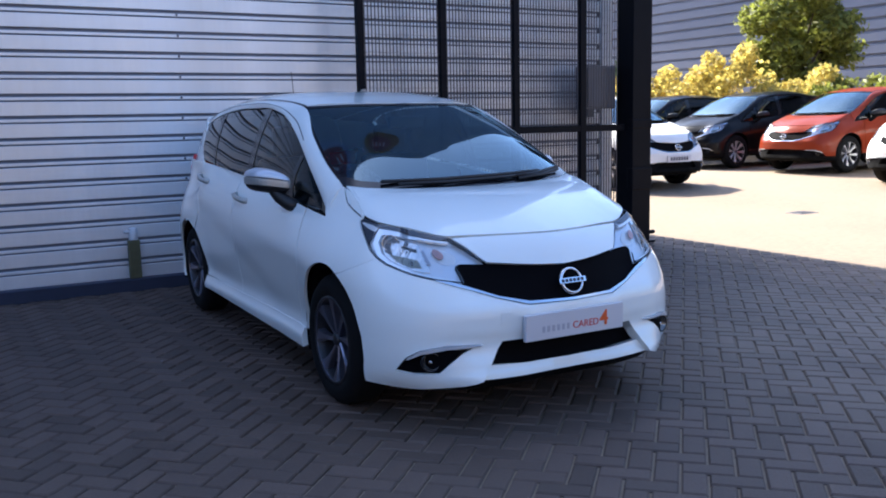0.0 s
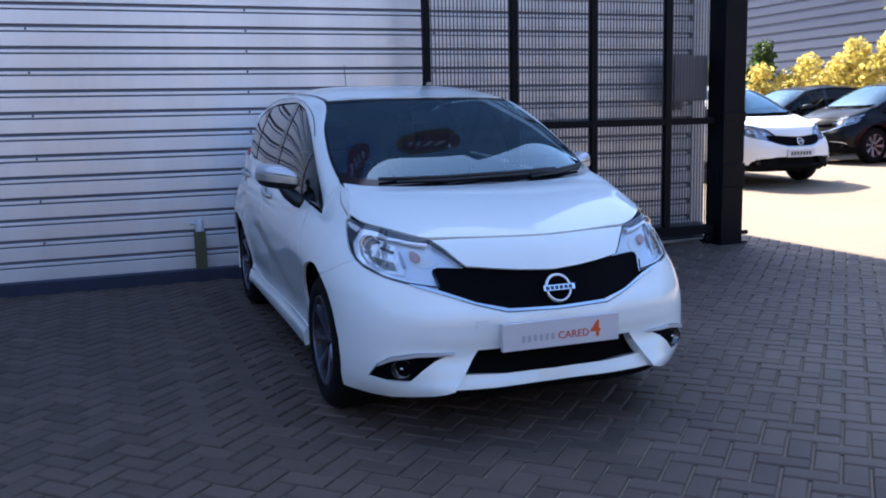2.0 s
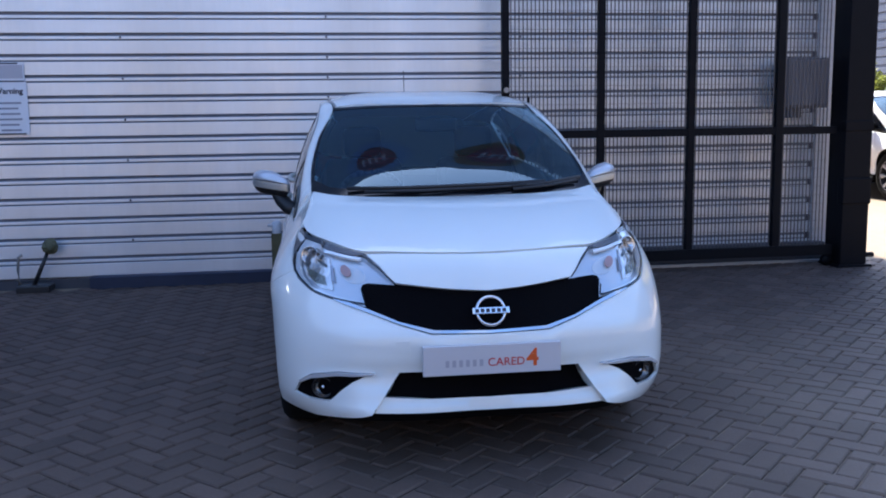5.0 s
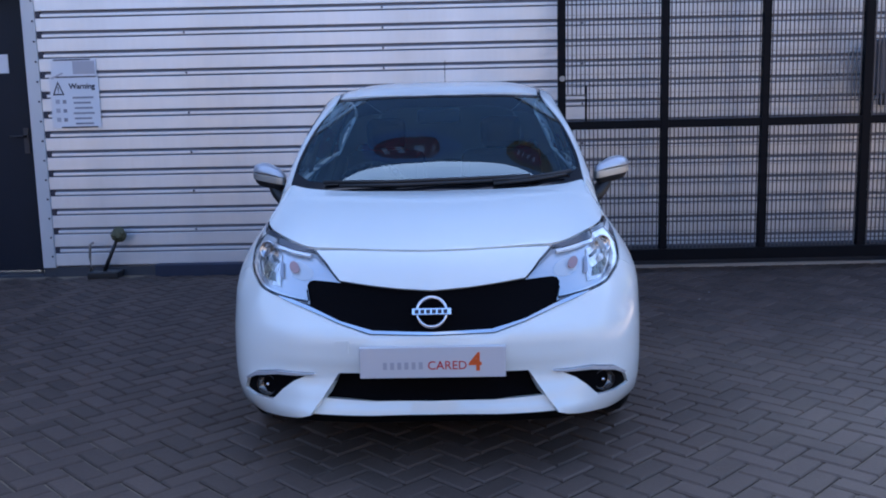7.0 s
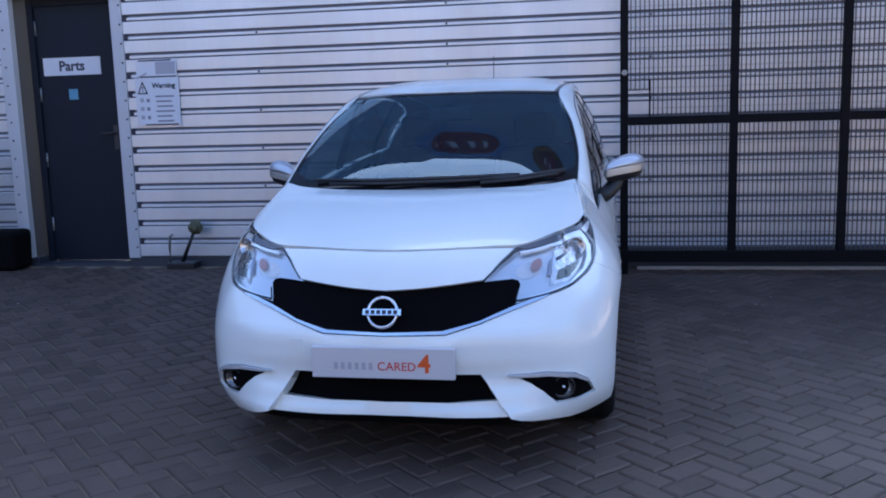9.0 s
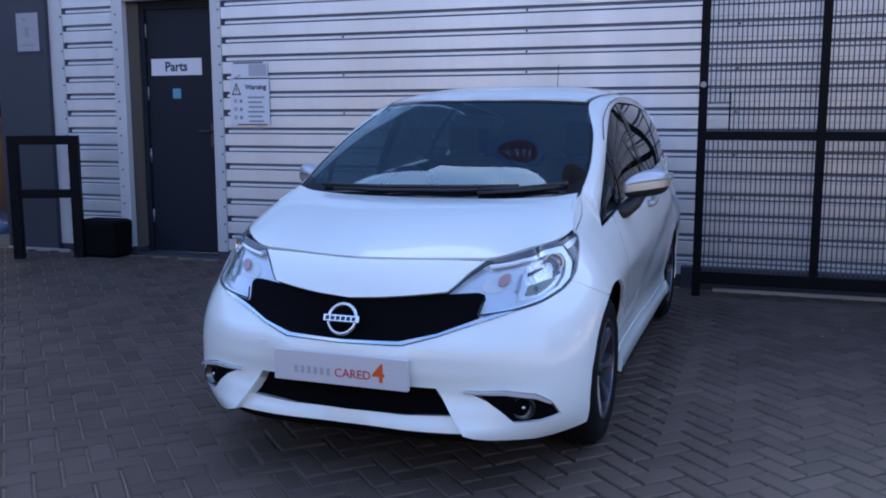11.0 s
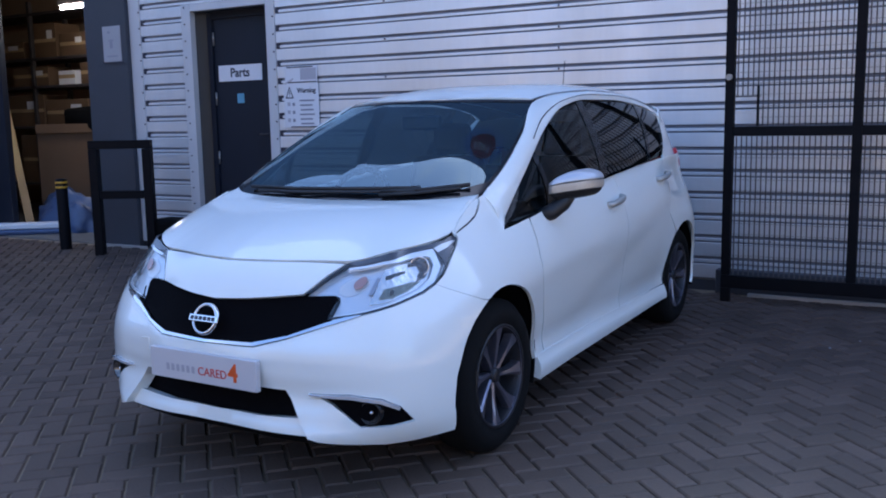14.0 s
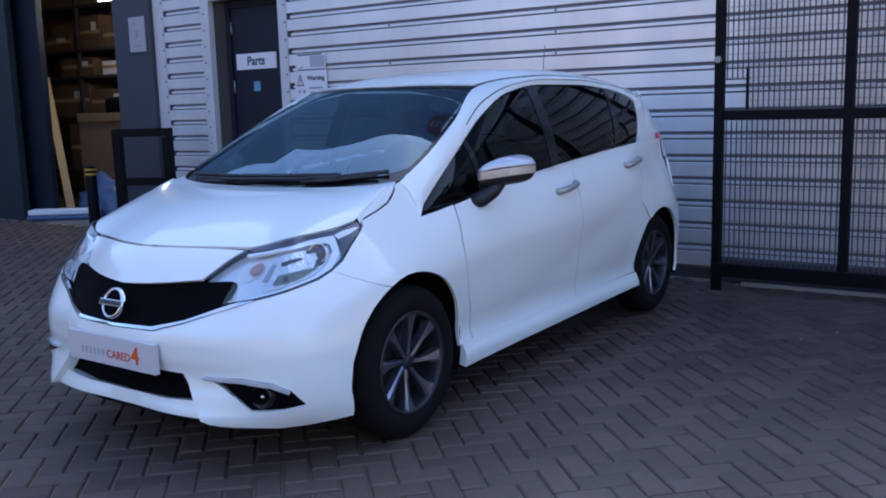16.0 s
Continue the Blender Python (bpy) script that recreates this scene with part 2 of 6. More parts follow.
def dust_and_light(m):
    """Pale dusty lane to the gateway, brighter light painted in, broken up by wear."""
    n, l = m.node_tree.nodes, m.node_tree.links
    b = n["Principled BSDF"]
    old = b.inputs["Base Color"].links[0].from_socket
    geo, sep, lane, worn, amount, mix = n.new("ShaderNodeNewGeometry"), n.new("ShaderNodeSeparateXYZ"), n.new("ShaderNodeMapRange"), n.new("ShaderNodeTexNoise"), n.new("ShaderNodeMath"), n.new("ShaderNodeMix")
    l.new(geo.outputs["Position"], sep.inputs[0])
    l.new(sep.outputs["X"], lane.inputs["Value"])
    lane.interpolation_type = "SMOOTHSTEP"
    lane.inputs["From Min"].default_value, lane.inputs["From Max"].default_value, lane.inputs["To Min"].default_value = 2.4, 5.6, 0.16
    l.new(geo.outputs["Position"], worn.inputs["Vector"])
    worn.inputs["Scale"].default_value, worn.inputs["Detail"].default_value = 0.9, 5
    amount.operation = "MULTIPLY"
    # the fade in y paints the light falling off towards the wall
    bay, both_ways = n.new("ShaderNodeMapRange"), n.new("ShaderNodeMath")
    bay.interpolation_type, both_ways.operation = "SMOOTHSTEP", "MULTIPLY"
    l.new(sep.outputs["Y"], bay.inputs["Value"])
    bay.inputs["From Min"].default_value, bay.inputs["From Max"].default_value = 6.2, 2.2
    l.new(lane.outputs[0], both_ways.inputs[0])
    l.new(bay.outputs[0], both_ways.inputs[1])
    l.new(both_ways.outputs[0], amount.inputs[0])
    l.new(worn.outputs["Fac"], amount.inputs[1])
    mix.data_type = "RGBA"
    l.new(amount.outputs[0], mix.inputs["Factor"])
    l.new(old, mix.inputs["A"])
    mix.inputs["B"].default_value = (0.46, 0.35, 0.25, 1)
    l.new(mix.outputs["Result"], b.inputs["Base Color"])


dust_and_light(M["paver"])
dust_and_light(M["paver_rest"])


def leaf_material(name, colour):
    m = material(name, colour, 0.55)
    n, l = m.node_tree.nodes, m.node_tree.links
    b = n["Principled BSDF"]
    geo = n.new("ShaderNodeNewGeometry")
    ramp = n.new("ShaderNodeMath")
    ramp.operation = "MULTIPLY_ADD"
    ramp.inputs[1].default_value, ramp.inputs[2].default_value = 0.9, 0.55
    l.new(geo.outputs["Random Per Island"], ramp.inputs[0])
    sc = n.new("ShaderNodeVectorMath")
    sc.operation = "SCALE"
    sc.inputs[0].default_value = colour
    l.new(ramp.outputs[0], sc.inputs["Scale"])
    l.new(sc.outputs[0], b.inputs["Base Color"])
    tr = n.new("ShaderNodeBsdfTranslucent")
    l.new(sc.outputs[0], tr.inputs[0])
    mix = n.new("ShaderNodeMixShader")
    mix.inputs[0].default_value = 0.45
    l.new(b.outputs[0], mix.inputs[1])
    l.new(tr.outputs[0], mix.inputs[2])
    l.new(mix.outputs[0], n["Material Output"].inputs[0])
    return m


glow = bpy.data.materials.new("tube_glow")
glow.use_nodes = True
glow.node_tree.nodes["Principled BSDF"].inputs["Emission Color"].default_value = (1.0, 0.9, 0.75, 1)
glow.node_tree.nodes["Principled BSDF"].inputs["Emission Strength"].default_value = 38.0
M["tube_glow"] = glow
M["leaf_yellow"] = leaf_material("yellow_green_leaves", (0.62, 0.51, 0.13))
M["leaf_green"] = leaf_material("green_leaves", (0.20, 0.22, 0.04))
M["leaf_dark"] = leaf_material("dark_leaves", (0.05, 0.085, 0.02))


# ---- mesh helpers ----
def finish(bm, name, mat, parent=None, label="", smooth=False):
    bmesh.ops.recalc_face_normals(bm, faces=bm.faces[:])
    me = bpy.data.meshes.new(name)
    bm.to_mesh(me)
    bm.free()
    me.materials.append(M[mat] if isinstance(mat, str) else mat)
    if smooth:
        me.polygons.foreach_set("use_smooth", [True] * len(me.polygons))
    ob = new(name, me)
    if parent is not None:
        ob.parent = parent
    if label:
        ob["label"] = label
    return ob


def part(name, bm, mat, parent, label="", smooth=False):
    return finish(bm, name, mat, parent, label, smooth)


def thing(name, label, category, at=(0, 0, 0), rz=0, group="", kind=""):
    ob = new(name)
    ob.matrix_basis = pose(*at, 0, 0, rz)
    ob.empty_display_size = 0.1
    return tagged(ob, label, category, group, kind)


def box(bm, x0, y0, z0, x1, y1, z1, bevel=0.0, m=None, segments=2):
    vs = [bm.verts.new(p) for p in ((x0, y0, z0), (x1, y0, z0), (x1, y1, z0), (x0, y1, z0), (x0, y0, z1), (x1, y0, z1), (x1, y1, z1), (x0, y1, z1))]
    fs = [bm.faces.new([vs[i] for i in f]) for f in ((0, 3, 2, 1), (4, 5, 6, 7), (0, 1, 5, 4), (1, 2, 6, 5), (2, 3, 7, 6), (3, 0, 4, 7))]
    made = vs
    if bevel:
        es = list({e for f in fs for e in f.edges})
        r = bmesh.ops.bevel(bm, geom=es, offset=bevel, segments=segments, affect="EDGES", profile=0.5)
        made = list({v for f in r["faces"] for v in f.verts} | {v for v in vs if v.is_valid})
    if m is not None:
        bmesh.ops.transform(bm, matrix=m, verts=made)
    return bm


def boxed(*a, **k):
    return box(bmesh.new(), *a, **k)


def lathe(bm, profile, n=32, m=None, axis="x"):
    """A ring of sections (along, radius) turned about the axis."""
    rings = []
    for a, r in profile:
        ring = []
        for i in range(n):
            t = 2 * math.pi * i / n
            p = {"x": (a, r * math.cos(t), r * math.sin(t)), "z": (r * math.cos(t), r * math.sin(t), a), "y": (r * math.cos(t), a, r * math.sin(t))}[axis]
            ring.append(bm.verts.new(m @ Vector(p) if m is not None else p))
        rings.append(ring)
    for p, q in zip(rings, rings[1:]):
        for i in range(n):
            bm.faces.new((p[i], p[(i + 1) % n], q[(i + 1) % n], q[i]))
    return bm, rings


def cap(bm, ring):
    bm.faces.new(ring)


def rod(bm, p, q, r, n=10, r2=None):
    """A round bar from p to q."""
    p, q = Vector(p), Vector(q)
    m = Matrix.Translation(p) @ (q - p).to_track_quat("Z", "Y").to_matrix().to_4x4()
    _, rings = lathe(bm, [(0, r), ((q - p).length, r if r2 is None else r2)], n, m, "z")
    cap(bm, rings[0])
    cap(bm, rings[1])
    return bm


def tube(bm, points, r, n=8):
    """A bent round bar."""
    pts = [Vector(p) for p in points]
    rings = []
    for i, p in enumerate(pts):
        d = (pts[min(i + 1, len(pts) - 1)] - pts[max(i - 1, 0)]).normalized()
        q = d.to_track_quat("Z", "Y").to_matrix()
        rings.append([bm.verts.new(p + q @ Vector((r * math.cos(2 * math.pi * k / n), r * math.sin(2 * math.pi * k / n), 0))) for k in range(n)])
    for a, b in zip(rings, rings[1:]):
        for k in range(n):
            bm.faces.new((a[k], a[(k + 1) % n], b[(k + 1) % n], b[k]))
    cap(bm, rings[0])
    cap(bm, rings[-1])
    return bm


def words(name, text, size, mat, parent, m, depth=0.001, label="", squeeze=1.0, bold=0.0):
    """Letters of the built-in font, as a mesh."""
    cu = bpy.data.curves.new(name, "FONT")
    cu.body, cu.size, cu.extrude, cu.align_x, cu.align_y, cu.resolution_u = text, size, depth, "CENTER", "CENTER", 3
    cu.offset = bold
    tmp = new(name + "_curve", cu)
    me = bpy.data.meshes.new_from_object(tmp)
    bpy.data.objects.remove(tmp)
    me.name = name
    me.transform(m @ Matrix.Diagonal((squeeze, 1, 1, 1)))
    me.materials.clear()
    me.materials.append(M[mat])
    ob = new(name, me)
    ob.parent = parent
    if label:
        ob["label"] = label
    return ob

# ---- ground ----
def rise(x, y):
    """The yard climbs a little towards the parked cars."""
    t = min(1.0, max(0.0, (0.62 * x + 0.5 * y - 9.5) / 6.0)) if x > 6.5 else 0.0
    return 0.17 * t * t * (3 - 2 * t)


bm = bmesh.new()
marks = [-400, -150, -60, -25] + list(range(-12, 9, 4)) + list(range(9, 32)) + [40, 60, 150, 400]
grid = [[bm.verts.new((x, y, -0.012 + rise(x, y))) for y in marks] for x in marks]
for p, q in zip(grid, grid[1:]):
    for i in range(len(marks) - 1):
        bm.faces.new((p[i], q[i], q[i + 1], p[i + 1]))
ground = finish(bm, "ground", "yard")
tagged(ground, "yard surface coloured pale for the sun, reaching to the horizon", "ground", kind="structure")

WALL = 7.56
PITCH = 0.1645


def cladding(name, x0, x1, z0, z1, y, label, mat="clad"):
    """Steel planks with folded lips: at every pitch an open joint, a slim rib and a lesser joint, over a dark backing
    that paints their shade.
    """
    bm = bmesh.new()
    k = math.floor((z0 - 0.09) / PITCH)
    rails = []
    while 0.09 + PITCH * k < z1 + PITCH:
        top = 0.09 + PITCH * k
        rails += [(top - 0.003, top + PITCH - 0.064, 0.0), (top - 0.052, top - 0.028, 0.004)]
        k += 1
    for a, b, set_back in rails:
        a, b = max(a, z0), min(b, z1)
        if b - a > 0.006:
            lip = min(0.003, (b - a) / 4)
            rows = [(0.014, a), (set_back + lip * 0.6, a), (set_back, a + lip), (set_back, b - lip), (set_back + lip * 0.6, b), (0.014, b)]
            ends = [[bm.verts.new((x, y + dy, z)) for dy, z in rows] for x in (x0, x1)]
            for p in range(5):
                bm.faces.new((ends[0][p], ends[1][p], ends[1][p + 1], ends[0][p + 1]))
            bm.faces.new((ends[0][5], ends[1][5], ends[1][0], ends[0][0]))
            bm.faces.new(ends[0])
            bm.faces.new(ends[1])
    sheet_ob = tagged(finish(bm, name, mat), label, "wall", kind="structure")
    part("membrane", boxed(x0, y + 0.022, z0, x1, y + 0.09, z1), "membrane", sheet_ob, "dark backing that paints the shade in the joints")
    return sheet_ob


TOP = 3.4
wall = cladding("wall_cladding", -0.97, 6.3, 0.075, TOP, WALL, "silver horizontal ribbed steel cladding wall")
cladding("wall_pier_bay", -2.77, -2.18, 0.075, TOP, WALL, "narrow bay of silver ribbed steel cladding beside the door")
cladding("wall_over_door", -2.178, -0.97, 2.5, TOP, WALL, "silver ribbed cladding above the parts door")
block_far = ("wall_far_bay", "dark flat steel panels beyond the store opening", "wall", "slate_dark", -9.5, WALL, -0.05, -5.8, WALL + 0.09, TOP)


def block(name, label, category, mat, *a, kind="structure", bevel=0.004):
    return tagged(finish(boxed(*a, bevel=bevel), name, mat), label, category, kind=kind)


block(*block_far)
for x0, x1, z0, z1 in ((-1.08, -0.972, 0.07, 2.5), (-2.178, -2.055, 0.07, 2.5), (-2.93, -2.772, 0.07, TOP), (6.302, 6.46, 0.07, TOP)):
    block("trim", "pressed white steel flashing strip at the cladding edge", "trim", "trim", x0, WALL - 0.012, z0, x1, WALL + 0.06, z1)
block("trim", "white steel flashing over the door head", "trim", "trim", -2.053, WALL - 0.012, 2.43, -1.082, WALL + 0.06, 2.5)
block("wall_plinth", "dark concrete footing under the cladding", "wall", "slate", -2.93, WALL + 0.01, -0.05, -2.0, WALL + 0.2, 0.07)
block("wall_plinth", "dark concrete footing under the cladding", "wall", "slate", -1.08, WALL + 0.01, -0.05, 6.46, WALL + 0.2, 0.07)
block("wall_pier", "slate grey steel-clad pier beside the store opening", "wall", "slate", -3.56, WALL - 0.06, -0.05, -2.932, WALL + 0.4, TOP)
block("wall_jamb", "dark folded steel door leaf beside the store opening", "wall", "door", -5.95, WALL + 0.19, -0.05, -5.42, WALL + 0.27, TOP)
block("wall_lintel", "dark steel lintel over the store opening", "wall", "slate", -5.8, WALL + 0.02, 2.95, -3.56, WALL + 0.3, TOP)
block("wall_fascia", "dark fascia band along the top of the building", "wall", "fascia", -30, WALL - 0.05, TOP, 6.5, WALL + 0.3, 9.2)
block("wall_gable", "grey end wall of the building", "wall", "far_clad", 6.2, WALL + 0.2, -0.05, 6.45, 30, 9.2)
block("wall_core", "plain wall of the building beyond the store", "wall", "far_clad", -30, WALL + 0.1, -0.05, -9.5, WALL + 0.3, TOP)
block("ceiling", "flat roof of the building", "roof", "slate", -30, WALL, 9.2, 6.5, 30, 9.35)
# door recess
block("wall_reveal", "dark steel reveal of the door recess", "wall", "slate", -2.16, WALL + 0.062, -0.05, -2.055, WALL + 0.3, 2.6)
block("wall_reveal", "dark steel reveal of the door recess", "wall", "slate", -1.08, WALL + 0.062, -0.05, -0.99, WALL + 0.3, 2.6)
block("wall_head", "dark soffit of the door recess", "wall", "slate", -2.055, WALL + 0.062, 2.43, -1.08, WALL + 0.3, 2.6)
# unseen wall, added to hold sky light off the left of the yard
block("wall_left", "unseen grey wall added to block sky light on the left", "wall", "yard_wall", -14.4, -16, -0.05, -14.0, WALL, 6.0)
block("floor_threshold", "dark worn threshold under the parts door", "floor", "slate", -2.053, WALL + 0.005, -0.04, -1.082, WALL + 0.3, 0.012)
block("trim", "thin dark seam across the slate pier", "trim", "ink_dark", -3.55, WALL - 0.0625, 1.945, -2.94, WALL - 0.0605, 1.952, bevel=0)
block("trim", "worn pale concrete edge at the foot of the pier", "trim", "steel_pale", -3.56, WALL - 0.085, -0.02, -2.77, WALL - 0.0625, 0.02)
# dark strips that paint the shade in the open ends of the grooves
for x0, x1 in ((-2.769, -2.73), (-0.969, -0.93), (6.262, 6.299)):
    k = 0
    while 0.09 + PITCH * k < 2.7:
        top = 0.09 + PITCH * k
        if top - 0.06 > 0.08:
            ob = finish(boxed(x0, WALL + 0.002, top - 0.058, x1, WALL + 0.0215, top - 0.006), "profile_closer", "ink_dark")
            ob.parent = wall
            ob["label"] = "dark strip painting the shade in a groove end"
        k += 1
# unseen wall, added to cut the low sky light reaching under the car
block("wall_back", "unseen brown wall added to cut low sky light across the yard", "wall", "brick_wall", -40, -24.4, -0.05, 40, -24.0, 9.0)

# ---- wall fixtures ----
def screw_mesh():
    bm = bmesh.new()
    _, rings = lathe(bm, [(0.002, 0.009), (-0.004, 0.009), (-0.006, 0.005)], 8, None, "y")
    cap(bm, rings[-1])
    me = bpy.data.meshes.new("screw")
    bm.to_mesh(me)
    bm.free()
    me.materials.append(M["ink_dark"])
    return me


SCREW = screw_mesh()
for x, step in ((0.26, 2), (1.91, 1), (3.56, 2), (5.2, 2), (-0.99, 1), (-2.78, 1), (-2.13, 1)):
    for i in range(0, 16, step):
        ob = new("screw", SCREW)
        ob.parent = wall
        ob.location = (x, WALL - 0.002 - (0.012 if x < 0 else -0.004), 0.09 + PITCH * i - (0.085 if x < 0 else 0.038))
block("trim", "dark blue painted timber kerb along the wall foot", "kerb", "blue_beam", -0.08, WALL - 0.12, -0.01, 2.6, WALL - 0.015, 0.095, bevel=0.008)
block("kerb", "low concrete edge under the sliding gate", "kerb", "slate", 3.2, WALL - 0.1, -0.01, 6.4, WALL - 0.005, 0.17, bevel=0.008)

# outside tap on a short post
tap = thing("standpipe", "old standpipe with pale cap on a mossy post", "pipe", (1.44, WALL - 0.07, 0.095))
part("post", boxed(-0.045, -0.03, 0, 0.045, 0.03, 0.31, 0.006), "brass", tap, "mossy yellow-green post")
bm = bmesh.new()
_, rings = lathe(bm, [(0.311, 0.036), (0.40, 0.036), (0.41, 0.028), (0.41, 0.001)], 14, None, "z")
rod(bm, (0, 0, 0.37), (-0.07, -0.01, 0.38), 0.012)
part("cap", bm, "trim", tap, "pale pipe cap", smooth=True)

# boot scraper with a brush at the wall foot
scraper = thing("boot_scraper", "dark iron boot scraper with a round brush by the wall", "boot scraper", (-0.5, WALL - 0.12, 0))
part("base", boxed(-0.13, -0.08, -0.004, 0.13, 0.08, 0.055, 0.01), "black", scraper)
bm = bmesh.new()
tube(bm, [(-0.12, 0, 0.05), (-0.125, 0, 0.18), (-0.115, 0, 0.28), (-0.085, 0, 0.30)], 0.012)
part("arm", bm, "steel", scraper, "bent steel arm", smooth=True)
bm = bmesh.new()
rod(bm, (-0.01, 0, 0.05), (0.11, 0, 0.31), 0.018, 10, 0.014)
part("handle", bm, "black", scraper, smooth=True)
bm = bmesh.new()
bmesh.ops.create_icosphere(bm, subdivisions=3, radius=0.062, matrix=Matrix.Translation((0.135, 0, 0.36)))
for v in bm.verts:
    v.co += (v.co - Vector((0.135, 0, 0.36))) * noise.noise(v.co * 40) * 0.25
part("brush", bm, "brass", scraper, "round bristle brush")

# warning notice
notice = thing("warning_sign", "white warning notice fixed to the cladding", "sign", (-0.685, WALL - 0.012, 1.55))
part("sheet", boxed(-0.205, -0.003, -0.29, 0.205, 0.003, 0.13, 0.001), "sign_white", notice)
part("upper_sheet", boxed(-0.185, -0.003, 0.135, 0.195, 0.003, 0.275, 0.001), "sign_white", notice)
bm = bmesh.new()
box(bm, 0.0, -0.0045, 0.155, 0.185, -0.003, 0.262)
box(bm, -0.17, -0.0045, 0.19, -0.06, -0.003, 0.205, 0, pose(0, 0, 0.12, 0, -24, 0) @ Matrix.Translation((0, 0, -0.12)))
part("picture", bm, "ink_pale", notice, "pale grey printed panel")
for x0, x1, z in ((-0.16, 0.15, 0.268), (-0.15, 0.19, 0.128), (-0.13, 0.18, -0.288)):
    part("sheet_edge", boxed(x0, -0.0048, z, x1, -0.003, z + 0.011), "ink_dark", notice, "dark edge of the notice sheet")
up = pose(0, 0, 0, 90, 0, 0)
words("lettering", "Warning", 0.062, "ink_dark", notice, Matrix.Translation((0.065, -0.0035, 0.055)) @ up, label="dark lettering Warning", bold=0.002)
bm = bmesh.new()
tri_o, tri_i = [(-0.185, -0.015), (-0.085, -0.015), (-0.135, 0.10)], [(-0.168, -0.004), (-0.102, -0.004), (-0.135, 0.075)]
vo, vi = [bm.verts.new((x, -0.0042, z)) for x, z in tri_o], [bm.verts.new((x, -0.0042, z)) for x, z in tri_i]
for i in range(3):
    bm.faces.new((vo[i], vo[(i + 1) % 3], vi[(i + 1) % 3], vi[i]))
box(bm, -0.139, -0.0045, 0.018, -0.131, -0.0035, 0.052)
box(bm, -0.139, -0.0045, 0.004, -0.131, -0.0035, 0.012)
part("triangle", bm, "ink_dark", notice, "dark warning triangle")
for i in range(6):
    part("text_bar", boxed(-0.02 + 0.006 * (i % 3), -0.0045, -0.045 - i * 0.043, 0.155 - 0.012 * ((i * 2) % 3), -0.0035, -0.030 - i * 0.043), "ink_grey", notice, "line of small grey print")
for i in range(3):
    part("pictogram", boxed(-0.165, -0.0045, -0.085 - i * 0.075, -0.13, -0.0035, -0.05 - i * 0.075), "ink_pale", notice, "small pale pictogram")
    part("pictogram", boxed(-0.105, -0.0045, -0.085 - i * 0.075, -0.075, -0.0035, -0.055 - i * 0.075), "ink_grey", notice, "small grey pictogram")

# parts door
door = thing("door_1", "dark painted steel door with a white Parts sign, shut", "door", (-1.54, WALL + 0.19, 0.0), kind="structure")
part("leaf", boxed(-0.455, -0.002, 0.02, 0.455, 0.045, 2.40, 0.004), "door", door)
for x0, x1, z0, z1 in ((-0.459, -0.40, 0.0, 2.43), (0.40, 0.459, 0.0, 2.43)):
    part("frame", boxed(x0, -0.03, z0, x1, -0.004, z1, 0.003), "door", door)
part("frame", boxed(-0.398, -0.03, 2.36, 0.398, -0.004, 2.43, 0.003), "door", door)
for z in (0.3, 0.9, 1.5, 2.1):
    bm = bmesh.new()
    rod(bm, (-0.392, -0.012, z), (-0.392, -0.012, z + 0.13), 0.009)
    part("hinge", bm, "steel", door, "steel hinge", smooth=True)
bm = boxed(0.30, -0.012, 1.05, 0.345, -0.002, 1.27, 0.003)
hp = part("handle_plate", bm, "rack", door, "dull steel lever handle")
bm = bmesh.new()
tube(bm, [(0.322, -0.012, 1.2), (0.322, -0.05, 1.2), (0.30, -0.06, 1.2), (0.20, -0.06, 1.2)], 0.009)
part("lever", bm, "rack", hp, smooth=True)
ps = part("sign", boxed(-0.345, -0.012, 1.735, 0.225, -0.0035, 1.895, 0.002), "sign_white", door, "white sign reading Parts")
words("lettering", "Parts", 0.125, "ink_dark", ps, Matrix.Translation((-0.06, -0.0125, 1.815)) @ up, label="dark lettering Parts", bold=0.0035)
part("sticker", boxed(-0.115, -0.006, 1.515, -0.025, -0.003, 1.61, 0.001), "ink_blue", door, "square blue sticker")

# no smoking notice on the pier
poster = thing("notice", "small white printed notice on the slate pier", "sign", (-3.145, WALL - 0.064, 2.17))
part("sheet", boxed(-0.135, -0.003, -0.185, 0.135, 0.003, 0.185, 0.001), "paper", poster)
for x0, z0, x1, z1 in ((-0.03, -0.045, 0.012, 0.028), (-0.045, 0.03, 0.03, 0.045), (-0.06, 0.11, -0.02, 0.135), (-0.08, -0.135, 0.08, -0.12)):
    part("mark", boxed(x0, -0.0045, z0, x1, -0.0035, z1), "ink_grey", poster, "grey printed mark")
part("clip_rail", boxed(-0.16, -0.006, -0.2, 0.16, 0.002, -0.19, 0.001), "ink_dark", poster)

# ---- sliding gate ----
gate = thing("sliding_gate", "black steel sliding gate with wire mesh standing along the wall", "gate", (0, 7.16, 0))
GH = 2.62
for x0, x1 in ((3.31, 3.37), (4.12, 4.18), (4.91, 4.97), (5.70, 5.77)):
    part("upright", boxed(x0, -0.03, 0.192, x1, 0.03, GH - 0.062, 0.004), "gate", gate)
part("mid_rail", boxed(3.371, -0.026, 1.16, 6.27, 0.026, 1.225, 0.004), "gate", gate)
part("bottom_rail", boxed(3.31, -0.032, 0.10, 6.27, 0.032, 0.19, 0.005), "gate", gate)
part("top_rail", boxed(3.31, -0.03, GH - 0.06, 6.27, 0.03, GH, 0.004), "gate", gate)
